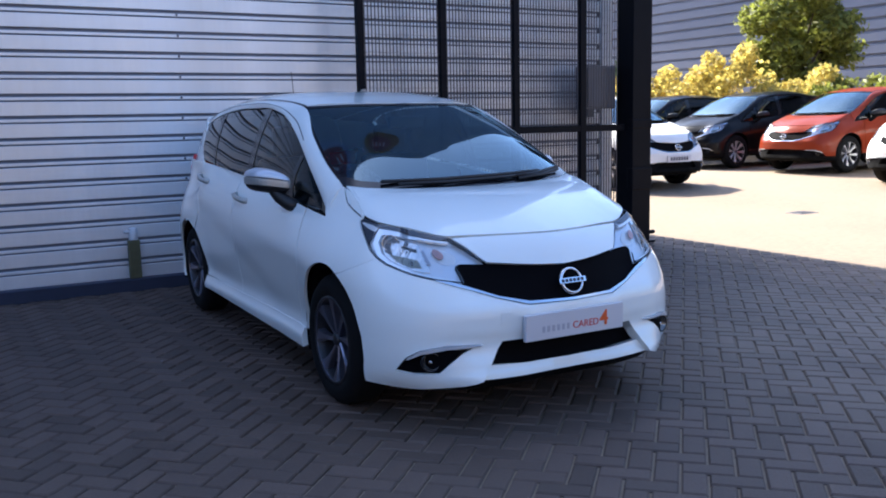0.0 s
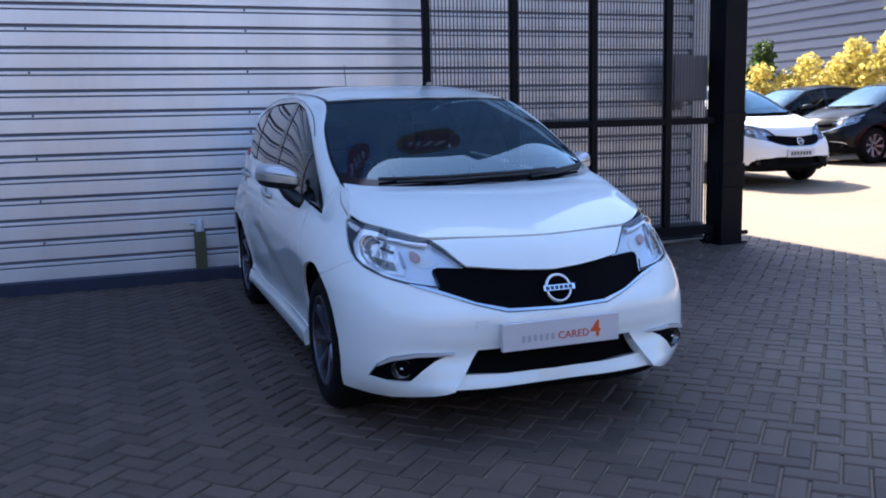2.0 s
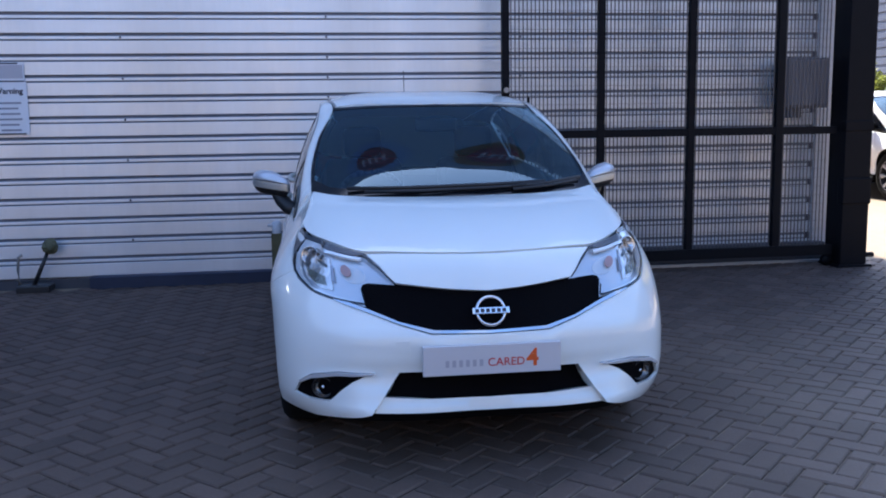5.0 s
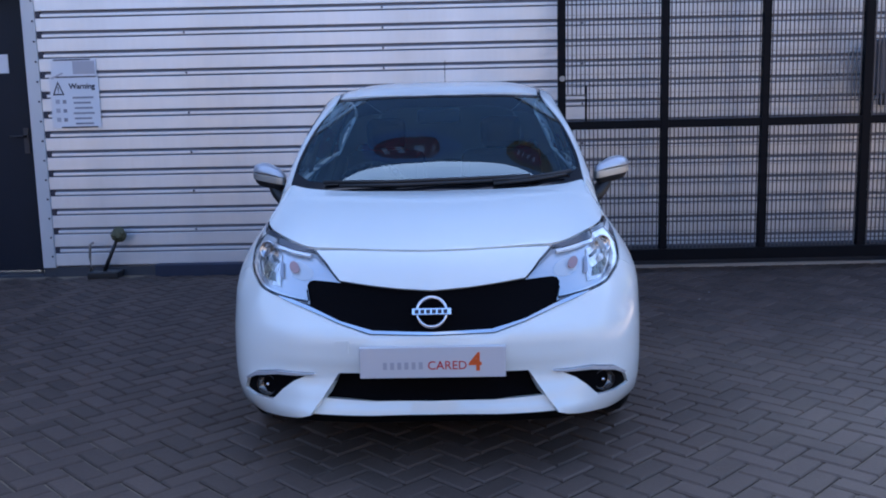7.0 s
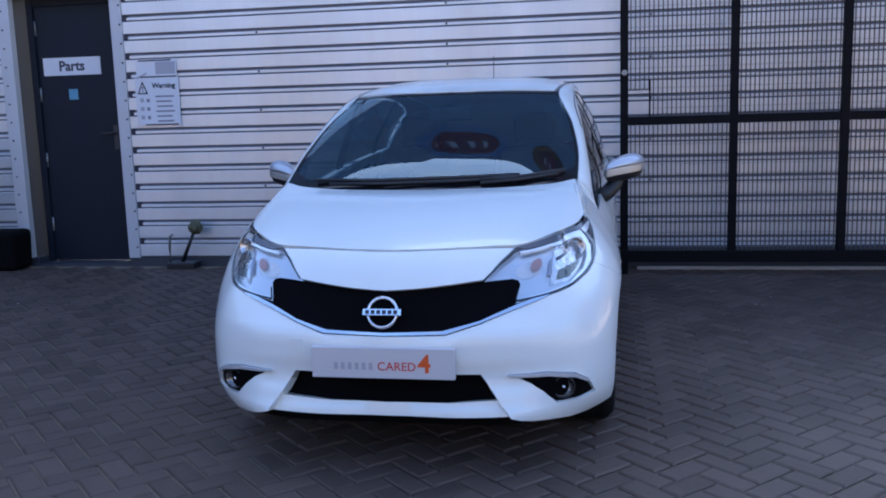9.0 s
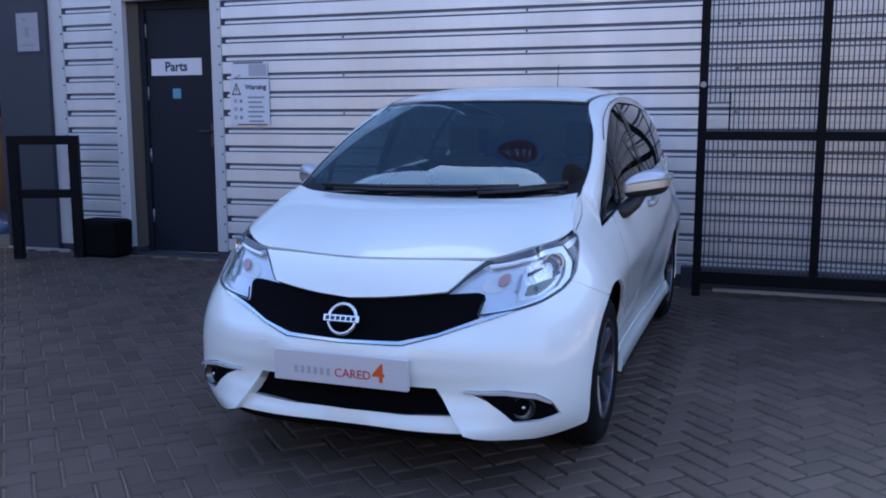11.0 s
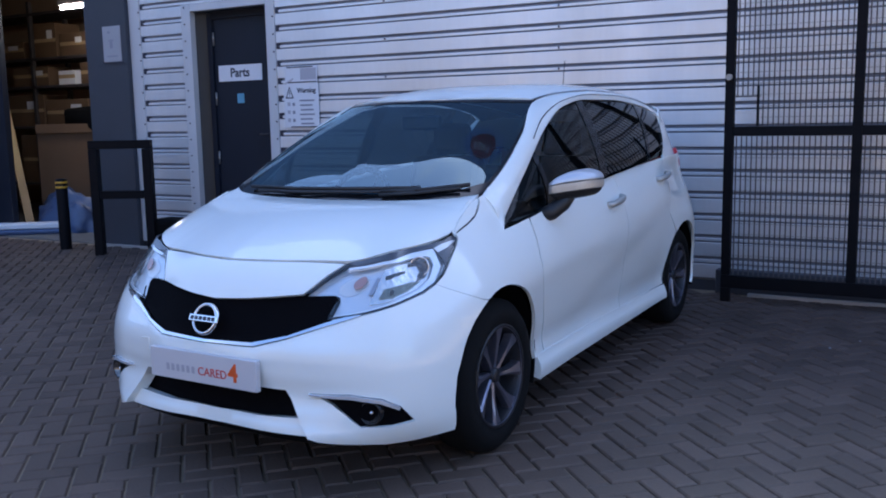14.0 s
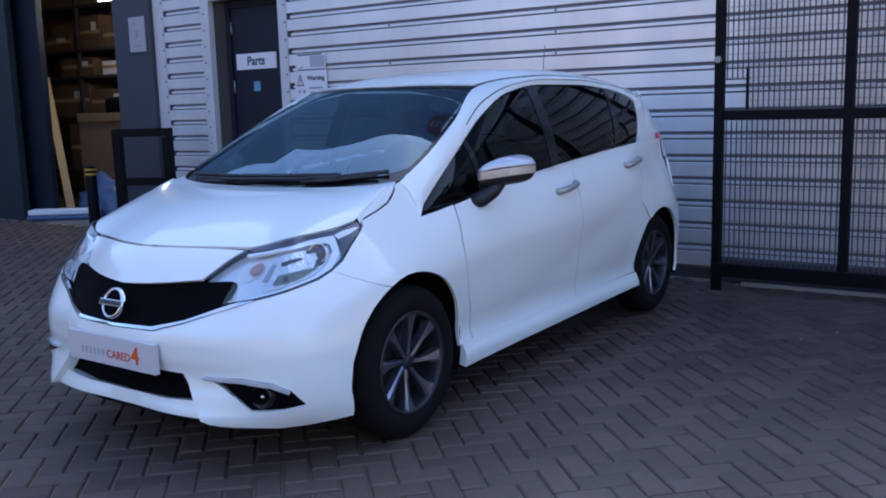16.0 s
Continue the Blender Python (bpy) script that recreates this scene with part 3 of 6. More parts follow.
for a, b in ((3.372, 4.118), (4.182, 4.908), (4.972, 5.698), (5.772, 6.20)):
    for z0, z1 in ((0.192, 1.158), (1.227, GH - 0.062)):
        bm = bmesh.new()
        hw = 0.0045
        gap_x, gap_z = (3.54, 1.43) if a < 3.4 and z0 > 1 else (0, 0)
        n = int((b - a) / 0.0325)
        for i in range(n):
            x = a + (i + 0.5) * (b - a) / n
            box(bm, x - hw, -0.003, gap_z if x < gap_x else z0, x + hw, 0.003, z1)
        z = z0 + 0.06
        while z < z1:
            box(bm, gap_x if z < gap_z else a, 0.003, z - 0.0012, b, 0.005, z + 0.0012)
            z += 0.076
        part("mesh_panel", bm, "gate_wire", gate, "dense grey wire mesh")
part("upright_foot", boxed(3.31, -0.03, -0.004, 3.37, 0.03, 0.098, 0.003), "gate", gate)
part("hatch_bar", boxed(3.372, -0.012, 1.424, 3.54, 0.012, 1.434, 0.002), "gate_wire", gate, "thin bar over the hand hole in the mesh")
part("stop_bar", boxed(3.523, -0.04, 1.228, 3.535, 0.0, 1.5, 0.002), "gate", gate)
bm = bmesh.new()
rod(bm, (3.34, -0.03, 1.56), (3.34, -0.06, 1.56), 0.022, 12)
part("bolt", bm, "steel", gate, "bright bolt head")
for x, w_ in ((6.235, 0.02),):
    bm = bmesh.new()
    rod(bm, (x, -w_, 0.05), (x, w_, 0.05), 0.052, 18)
    part("roller", bm, "gate", gate, "dark steel roller", smooth=True)
rail = thing("gate_rail", "worn steel gate rail set along the paving", "rail", (0, 7.385, 0), kind="structure")
part("rail_bar", boxed(3.45, -0.018, -0.006, 6.6, 0.018, 0.022, 0.004), "steel_pale", rail)

post = thing("gate_post", "tall black square steel gate post", "post", (6.42, 7.17, 0))
part("shaft", boxed(-0.125, -0.125, -0.01, 0.125, 0.125, 3.2, 0.008), "gate", post)
part("bracket", boxed(-0.135, -0.138, 0.55, 0.135, -0.05, 0.78, 0.012), "gate", post)
part("bracket", boxed(-0.132, -0.134, 1.18, 0.132, -0.06, 1.27, 0.008), "gate", post)
part("foot_plate", boxed(-0.16, -0.16, -0.004, 0.16, 0.16, 0.02, 0.004), "gate", post)
bm = bmesh.new()
rod(bm, (0.12, -0.1, 0.10), (0.2, -0.1, 0.10), 0.022, 10)
part("pivot", bm, "gate", post)
cab = thing("control_box", "grey gate control box fixed behind the mesh", "box", (6.05, 7.33, 1.6))
part("case", boxed(-0.2, -0.08, -0.215, 0.2, 0.08, 0.215, 0.012), "box_grey", cab)
part("lid", boxed(-0.18, -0.095, -0.195, 0.18, -0.081, 0.195, 0.006), "box_grey", cab)
part("conduit", boxed(-0.04, 0.081, -0.3, 0.04, 0.225, 0.0, 0.006), "box_grey", cab)

# ---- hoop barrier, bollard, planter ----
hoop = thing("hoop_barrier", "black square-section hoop barrier with a mid rail", "barrier", (-2.65, 7.08, 0), 27)
for x in (-0.275, 0.275):
    part("post", boxed(x - 0.045, -0.045, -0.01, x + 0.045, 0.045, 1.078, 0.006), "gate", hoop)
part("top_rail", boxed(-0.32, -0.045, 1.08, 0.32, 0.045, 1.165, 0.006), "gate", hoop)
part("mid_rail", boxed(-0.228, -0.04, 0.575, 0.228, 0.04, 0.655, 0.005), "gate", hoop)
bollard = thing("bollard", "black bollard with yellow bands at the store opening", "bollard", (-3.62, 7.1, 0))
bm = bmesh.new()
_, rings = lathe(bm, [(-0.01, 0.06), (0.74, 0.06), (0.76, 0.05), (0.765, 0.001)], 20, None, "z")
part("tube", bm, "gate", bollard, smooth=True)
for z in (0.66, 0.71):
    bm = bmesh.new()
    lathe(bm, [(z, 0.0605), (z, 0.0625), (z + 0.022, 0.0625), (z + 0.022, 0.0605)], 20, None, "z")
    part("band", bm, "yellow", bollard, "yellow reflective band", smooth=True)
bin_ = thing("planter_box", "low black plastic planter against the pier bay", "planter", (-2.22, 7.36, 0))
bm = boxed(-0.24, -0.15, -0.002, 0.22, 0.16, 0.36, 0.05, segments=3)
for v in bm.verts:
    v.co.x *= 0.93 + 0.19 * v.co.z
    v.co.y *= 0.93 + 0.19 * v.co.z
part("tub", bm, "under", bin_)

# ---- parts store seen through the opening ----
block("floor", "grey concrete floor of the parts store", "floor", "concrete", -12, WALL + 0.01, -0.06, -3.4, 11.2, 0.006)
block("wall_store_back", "dim plastered back wall of the store", "wall", "plaster", -12, 11.0, 0.006, -3.4, 11.2, 3.6)
block("wall_store_side", "dim plastered side wall of the store", "wall", "plaster", -3.4, WALL + 0.4, 0.0, -3.2, 11.2, 3.6)
block("wall_store_end", "dim plastered end wall of the store", "wall", "plaster", -12.2, WALL + 0.3, 0.0, -12, 11.2, 3.6)
block("ceiling_store", "dim ceiling of the store", "ceiling", "plaster", -12.2, WALL + 0.3, 3.6, -3.2, 11.2, 3.7)
block("wall_store_front", "inner face of the store front wall", "wall", "plaster", -12, WALL + 0.3, 0.006, -6.01, WALL + 0.42, 3.6)
rack = thing("storage_rack", "steel storage rack loaded with cardboard boxes", "rack", (-7.0, 9.75, 0.006))
for x in (-1.75, -0.1, 1.6):
    for y in (-0.3, 0.3):
        part("rack_post", boxed(x - 0.03, y - 0.03, 0, x + 0.03, y + 0.03, 3.1, 0.003), "rack", rack)
for z in (0.45, 1.28, 1.86, 2.26, 2.9):
    part("shelf", boxed(-1.78, -0.33, z, 1.63, 0.33, z + 0.04, 0.003), "rack", rack)


def carton(x0, x1, y0, z0, z1, mat="card", depth=0.42, label="brown cardboard carton on the rack"):
    t = thing("cardboard_box", label, "box", ((x0 + x1) / 2, y0 + depth / 2, z0), 0, "cartons in the store")
    w_, h_ = (x1 - x0) / 2, z1 - z0
    part("carton", boxed(-w_, -depth / 2, 0, w_, depth / 2, h_, 0.004), mat, t)
    part("tape", boxed(-w_ * 0.98, -depth / 2 - 0.002, h_ * 0.45, w_ * 0.98, -depth / 2 - 0.0005, h_ * 0.45 + 0.05), "board", t, "pale packing tape")
    if mat == "card":
        part("label_patch", boxed(w_ * 0.2, -depth / 2 - 0.0025, h_ * 0.55, w_ * 0.7, -depth / 2 - 0.001, h_ * 0.8), "sign_white", t, "small white label")
    return t


carton(-7.9, -6.95, 9.46, 1.326, 1.78)
carton(-6.9, -6.0, 9.46, 1.326, 1.70)
carton(-7.05, -6.58, 9.46, 2.306, 2.78)
carton(-6.5, -5.95, 9.46, 2.306, 2.62)
carton(-8.2, -7.3, 9.46, 2.306, 2.55)
carton(-6.55, -6.2, 9.44, 1.906, 2.1, "sign_white", 0.3, "white carton on the rack")
carton(-7.6, -6.8, 9.46, 1.906, 2.18)
carton(-6.1, -5.6, 9.46, 1.906, 2.2)
carton(-7.5, -6.85, 9.44, 0.496, 1.2)
carton(-6.8, -6.1, 9.46, 0.496, 1.22)
carton(-5.95, -5.5, 9.46, 0.496, 1.0)
stack = thing("tall_carton", "tall open brown cardboard carton on the store floor", "box", (-5.72, 9.10, 0.006), 36)
part("carton", boxed(-0.5, -0.3, 0, 0.5, 0.3, 1.22, 0.006), "card", stack)
part("flap", boxed(-0.5, -0.34, 1.222, 0.5, -0.305, 1.34, 0.003), "card", stack)
mach = thing("parts_bag", "black bag lying on the tall carton", "bag", (-5.55, 9.12, 1.345))
bm = boxed(-0.33, -0.2, -0.12, 0.3, 0.2, 0.22, 0.07, segments=3)
for v in bm.verts:
    v.co += Vector((noise.noise(v.co * 6), noise.noise(v.co * 6 + Vector((9, 0, 0))), noise.noise(v.co * 5 + Vector((0, 7, 0))))) * 0.05
part("sack", bm, "under", mach, smooth=True)
plank = thing("leaning_board", "pale plywood board leaning in the store opening", "board", (-5.49, 8.04, 0.03))
part("panel", boxed(-0.05, -0.012, 0, 0.05, 0.012, 2.1, 0.002, look((0, 0, 0), (0.98, -0.42, -1.83))), "board", plank)
foam = thing("foam_sheet", "white foam sheet on blue wrap on the store floor", "sheet", (-5.26, 7.80, 0.006), 36)
part("wrap", boxed(-0.46, -0.13, 0, 0.48, 0.13, 0.07, 0.03), "blue_sheet", foam, "blue plastic wrap")
part("slab", boxed(-0.43, -0.12, 0.072, 0.43, 0.12, 0.135, 0.012), "foam", foam, "white foam slab")
heap = thing("plastic_sheet_heap", "crumpled blue plastic sheeting on the store floor", "sheeting", (-5.05, 8.35, 0.0))
bm = bmesh.new()
bmesh.ops.create_icosphere(bm, subdivisions=4, radius=1.0)
for v in bm.verts:
    n_ = noise.fractal(v.co * 2.2, 1.0, 2.0, 4) * 0.35
    v.co = Vector((v.co.x * (0.62 + n_ * 0.3), v.co.y * (0.28 + n_ * 0.2), max(0.004, v.co.z * (0.5 + n_ * 0.4) * (1 - 0.35 * v.co.x))))
part("sheeting", bm, "blue_sheet", heap, smooth=True)
tube_light = thing("strip_light", "lit fluorescent strip light hung in the store", "light", (-4.85, 8.62, 2.81))
part("body", boxed(-0.5, -0.05, 0.03, 0.5, 0.05, 0.09, 0.01), "trim", tube_light)
bm = bmesh.new()
rod(bm, (-0.48, 0, 0.0), (0.48, 0, 0.0), 0.018, 12)
part("tube", bm, "tube_glow", tube_light, "glowing white tube", smooth=True)
for x in (-0.4, 0.4):
    bm = bmesh.new()
    rod(bm, (x, 0, 0.09), (x, 0, 0.79), 0.006)
    part("hanger", bm, "steel", tube_light)

# signs high on the fascia
for x, z, w_, h_, m1, m2, lab in ((1.7, 7.45, 2.1, 3.0, "sign_blue", "sign_red", "oval red and blue sign high on the fascia"), (4.42, 7.4, 1.5, 2.5, "sign_dull", "sign_red", "oval yellow and red sign high on the fascia")):
    t = thing("wall_sign", lab, "sign", (x, WALL - 0.052, z))
    for nm, f_, o, mt in (("field", 1.0, 0.0, m1), ("oval", 0.68, -0.012, m2)):
        bm = bmesh.new()
        _, rings = lathe(bm, [(o, 1.0), (o - 0.01, 0.99)], 40, Matrix.Diagonal((w_ / 2 * f_, 1, h_ / 2 * f_ * 1.1, 1)), "y")
        cap(bm, rings[1])
        part(nm, bm, mt, t)
    for i in range(4):
        part("sign_bar", boxed(-0.24 * w_ + i * 0.13 * w_, -0.03, -0.1 * h_, -0.24 * w_ + i * 0.13 * w_ + 0.05 * w_, -0.0225, 0.12 * h_), "ink_grey", t, "pale bar on the sign")


# ---- the shape of a hatchback: smooth curves and surfaces (x across, y back from the nose, z up) ----
def pchip(keys):
    xs, ys = [float(k[0]) for k in keys], [float(k[1]) for k in keys]
    h = [b - a for a, b in zip(xs, xs[1:])]
    d = [(b - a) / w for a, b, w in zip(ys, ys[1:], h)]
    m = [d[0]]
    for i in range(1, len(xs) - 1):
        if d[i - 1] * d[i] <= 0:
            m.append(0.0)
        else:
            w1, w2 = 2 * h[i] + h[i - 1], h[i] + 2 * h[i - 1]
            m.append((w1 + w2) / (w1 / d[i - 1] + w2 / d[i]))
    m.append(d[-1])

    def f(x):
        if x <= xs[0]:
            return ys[0] + m[0] * (x - xs[0])
        if x >= xs[-1]:
            return ys[-1] + m[-1] * (x - xs[-1])
        i = 0
        while x > xs[i + 1]:
            i += 1
        t = (x - xs[i]) / h[i]
        return ((1 + 2 * t) * (1 - t) ** 2 * ys[i] + t * (1 - t) ** 2 * h[i] * m[i]
                + t * t * (3 - 2 * t) * ys[i + 1] + t * t * (t - 1) * h[i] * m[i + 1])
    return f


def path3(points):
    """A smooth curve through points, by a parameter from 0 to 1 that grows with the chord."""
    acc = [0.0]
    for p, q in zip(points, points[1:]):
        acc.append(acc[-1] + math.dist(p, q))
    fs = [pchip([(a / acc[-1], p[k]) for a, p in zip(acc, points)]) for k in range(len(points[0]))]
    return lambda s: tuple(f(s) for f in fs)


def ease(a, b, x):
    t = min(1.0, max(0.0, (x - a) / (b - a)))
    return t * t * (3 - 2 * t)


PLAN = [(0, 0.038), (0.2, 0.048), (0.4, 0.082), (0.5, 0.106), (0.57, 0.140), (0.635, 0.184), (0.705, 0.252), (0.762, 0.342), (0.807, 0.455), (0.832, 0.57),
        (0.845, 0.7), (0.85, 0.85), (0.844, 1.05), (0.834, 1.3), (0.83, 1.7), (0.83, 2.2), (0.83, 2.7), (0.831, 3.0), (0.836, 3.42), (0.833, 3.58), (0.795, 3.82), (0.70, 3.97), (0.6, 4.04), (0.3, 4.10), (0, 4.11)]
ARC = [0.0]
for p_, q_ in zip(PLAN, PLAN[1:]):
    ARC.append(ARC[-1] + math.dist(p_, q_))
plan_x, plan_y = pchip(list(zip(ARC, [p[0] for p in PLAN]))), pchip(list(zip(ARC, [p[1] for p in PLAN])))
TABLE = [(i * 0.005, plan_x(i * 0.005), plan_y(i * 0.005)) for i in range(int(ARC[-1] / 0.005))]


def ux(x):
    """Along the plan to where the nose is x from the middle."""
    s = 1 if x >= 0 else -1
    return s * next(u for u, px, py in TABLE if px >= abs(x))


def uy(y):
    """Along the plan to where the flank is y back."""
    return next(u for u, px, py in TABLE if py >= y)


BELT = pchip([(0.6, 0.875), (1.03, 0.89), (1.5, 0.94), (1.98, 0.985), (2.5, 1.025), (3.0, 1.055), (3.4, 1.07), (4.1, 1.08)])
NOSE = pchip([(0.15, 0.10), (0.2, 0.035), (0.225, 0.016), (0.25, 0.018), (0.29, 0.036), (0.4, 0.03), (0.45, 0.012), (0.52, 0.0), (0.56, 0.016), (0.63, 0.044), (0.7, 0.078), (0.76, 0.112), (0.8, 0.148), (0.818, 0.172), (0.84, 0.205), (0.9, 0.31)])
CHEEK = pchip([(0.15, 0.07), (0.2, 0.0), (0.235, -0.02), (0.29, 0.0), (0.38, 0.01), (0.45, 0.0), (0.52, 0.0), (0.56, 0.03), (0.63, 0.08), (0.71, 0.13), (0.76, 0.168), (0.79, 0.198), (0.816, 0.232), (0.85, 0.285), (0.9, 0.37)])
CORNER = pchip([(0.15, 0.09), (0.2, 0.03), (0.28, -0.006), (0.36, -0.014), (0.45, -0.013), (0.52, -0.004), (0.6, 0.022), (0.7, 0.08), (0.8, 0.152), (0.88, 0.216), (1.0, 0.335)])
SILL = pchip([(0.15, 0.08), (0.2, 0.03), (0.25, 0.024), (0.3, 0.045), (0.35, 0.052), (0.45, 0.034), (0.6, 0.012), (0.72, 0.0), (1.2, 0.0)])
TAIL = pchip([(0.15, 0.1), (0.22, 0.03), (0.4, 0.0), (0.6, 0.01), (0.7, 0.06), (0.9, 0.12), (1.1, 0.21)])


HIP = pchip([(0.3, 0.0), (0.68, 0.0), (0.8, 0.03), (0.92, 0.06), (1.0, 0.045), (1.07, 0.012), (1.2, 0.0)])
RIDGE = pchip([(1.0, 0.40), (1.5, 0.47), (2.0, 0.60), (2.5, 0.75), (3.0, 0.88), (3.4, 0.95)])


def bend(k):
    return k ** 1.7 if k < 1 else 1 + 1.3 * (k - 1)


def flank(y, z):
    low = SILL(z) * ease(0.75, 1.2, y) if y < 2 else SILL(z) * (1 - ease(2.95, 3.3, y) * 0.6)
    d = RIDGE(y) - z
    low += 0.007 * ease(0, 0.16, d) * (1 - ease(0.12, 0.36, d)) * ease(1.4, 1.9, y) * (1 - ease(3.05, 3.3, y))
    low += HIP(z) * ease(2.95, 3.5, y)
    return low + (0.09 + 0.045 * (1 - ease(0.7, 1.35, y))) * bend(max(0.0, z - BELT(y) + 0.27) / 0.27)


U_CHEEK, U_CORNER, U_WING, U_BACK, U_TAIL = ux(0.43), ux(0.7), uy(0.68), uy(3.5), ARC[-1]
U_TURN, U_TURNED, U_REAR = ux(0.5), uy(0.62), uy(3.6)


def inset(u, z, y):
    if u < U_CHEEK:
        w = ease(0, U_CHEEK, u)
        return NOSE(z) * (1 - w) + CHEEK(z) * w
    if u < U_CORNER:
        w = ease(U_CHEEK, U_CORNER, u)
        return CHEEK(z) * (1 - w) + CORNER(z) * w
    if u < U_WING:
        w = ease(U_CORNER, U_WING, u)
        return CORNER(z) * (1 - w) + flank(y, z) * w
    if u < U_BACK:
        return flank(y, z)
    w = ease(U_BACK, U_TAIL - 0.6, u)
    return flank(y, z) * (1 - w) + TAIL(z) * w


def shell(u, z):
    """The lower body: u along the plan from the middle of the nose (below 0 on the other side)."""
    a = abs(u)
    x, y = plan_x(a), plan_y(a)
    turn = math.pi / 2 * (1 + ease(U_TURN, U_TURNED, a) + ease(U_REAR, U_TAIL - 0.5, a))
    d = inset(a, z, y)
    x += d * math.cos(turn)
    y += d * math.sin(turn)
    return (x if u >= 0 else -x, y, z)


SCREEN_LOW = path3([(0, 0.80, 0.985), (0.3, 0.82, 0.988), (0.55, 0.885, 0.998), (0.656, 0.968, 1.012)])
SCREEN_TOP = path3([(0, 1.61, 1.409), (0.3, 1.64, 1.406), (0.532, 1.76, 1.398)])


PILLAR_LINE = path3([(0.656, 0.968, 1.012), (0.655, 1.12, 1.085), (0.62, 1.41, 1.232), (0.532, 1.76, 1.398)])


def screen(s, r):
    """The windscreen: s across, -1 to 1, r from the cowl up."""
    p, q = SCREEN_LOW(abs(s)), SCREEN_TOP(abs(s))
    b = 4 * r * (1 - r) * 0.028 * (1 - s ** 4)
    e, p1, q1 = PILLAR_LINE(r), SCREEN_LOW(1), SCREEN_TOP(1)
    v = [i + (j - i) * r + (k - i1 - (j1 - i1) * r) * s * s for i, j, k, i1, j1 in zip(p, q, e, p1, q1)]
    return (math.copysign(v[0] + b * 0.25 * abs(s), s), v[1] - b * 0.5, v[2] + b)


RAIL = path3([(0.656, 0.968, 1.012), (0.655, 1.12, 1.085), (0.62, 1.41, 1.232), (0.532, 1.76, 1.398), (0.55, 2.05, 1.434), (0.563, 2.45, 1.45), (0.56, 2.85, 1.444), (0.548, 3.2, 1.42), (0.52, 3.6, 1.375), (0.49, 3.86, 1.33)])
WINDOW_TOP = path3([(0.728, 0.996, 0.879), (0.722, 1.052, 0.922), (0.695, 1.305, 1.09), (0.65, 1.62, 1.27), (0.618, 1.9, 1.365), (0.603, 2.25, 1.402), (0.603, 2.65, 1.403), (0.612, 3.05, 1.383), (0.63, 3.36, 1.335), (0.645, 3.45, 1.30)])
WINDOW_LOW = path3([(0.73, 0.996, 0.8725), (0.737, 1.147, 0.8865), (0.757, 1.5, 0.933), (0.765, 1.98, 0.985), (0.765, 2.5, 1.025), (0.752, 3.0, 1.055), (0.735, 3.26, 1.07)])
CROWN = pchip([(1.6, 1.409), (1.95, 1.465), (2.35, 1.498), (2.7, 1.502), (3.1, 1.480), (3.5, 1.437), (3.86, 1.38)])


def roof(s, r):
    """The roof: s across, -1 to 1, r from the windscreen back."""
    e = RAIL(0.30 + 0.70 * r)
    yc = 1.61 + (3.90 - 1.61) * r
    y = yc + (e[1] - yc) * s * s
    z = CROWN(y - 0.1 * s * s)
    k = abs(s) ** 4.5
    return (e[0] * s, y, z * (1 - k) + e[2] * k)


def pillar(s, r):
    """The white frame over the side windows: s from the base of the A pillar back, r from the rail down to the glass."""
    p, q = RAIL(s), WINDOW_TOP(min(1, s))
    b = 4 * r * (1 - r) * 0.012
    return (p[0] + (q[0] - p[0]) * r + b, p[1] + (q[1] - p[1]) * r, p[2] + (q[2] - p[2]) * r + b)


def side_glass(s, r):
    """The side windows: s back from the tip, r from the upper edge down."""
    p, q = WINDOW_TOP(s), WINDOW_LOW(s)
    b = 4 * r * (1 - r) * 0.02
    return (p[0] + (q[0] - p[0]) * r + b, p[1] + (q[1] - p[1]) * r, p[2] + (q[2] - p[2]) * r)


HOOD_LINE = pchip([(0, 0.818), (ux(0.25), 0.818), (ux(0.444), 0.818), (ux(0.6), 0.85), (uy(0.5), 0.868), (uy(0.66), 0.893), (uy(0.78), 0.945), (uy(0.874), 0.988)])


def crown(x, y):
    d = 0.8 - y
    return 0.985 - (0.06 * d + 0.378 * d * d if d > 0 else 0.13 * d) - (0.16 - 0.15 * ease(0.4, 0.95, y)) * x * x


HOOD_EDGE = path3([shell(ux(x), 0.818) for x in (0.001, 0.16, 0.3, 0.4)] + [(0.455, 0.328, 0.8185), (0.51, 0.352, 0.829), (0.56, 0.39, 0.845), (0.605, 0.44, 0.857), (0.648, 0.51, 0.867), (0.678, 0.585, 0.879), (0.690, 0.652, 0.893)])


def bonnet(s, r):
    """The bonnet: s across, -1 to 1, r from its leading edge to the windscreen."""
    a = abs(s)
    p = HOOD_EDGE(a)
    q = SCREEN_LOW(a * 0.985)
    x, y, z = (p[i] + (q[i] - p[i]) * r for i in range(3))
    k = 1 + 2 * (1 - a ** 6)
    z = crown(x, y) + (p[2] - crown(p[0], p[1])) * max(0.0, 1 - r) ** k + (q[2] - crown(q[0], q[1])) * max(0.0, r) ** k
    return (math.copysign(x, s), y, z)


from mathutils import geometry


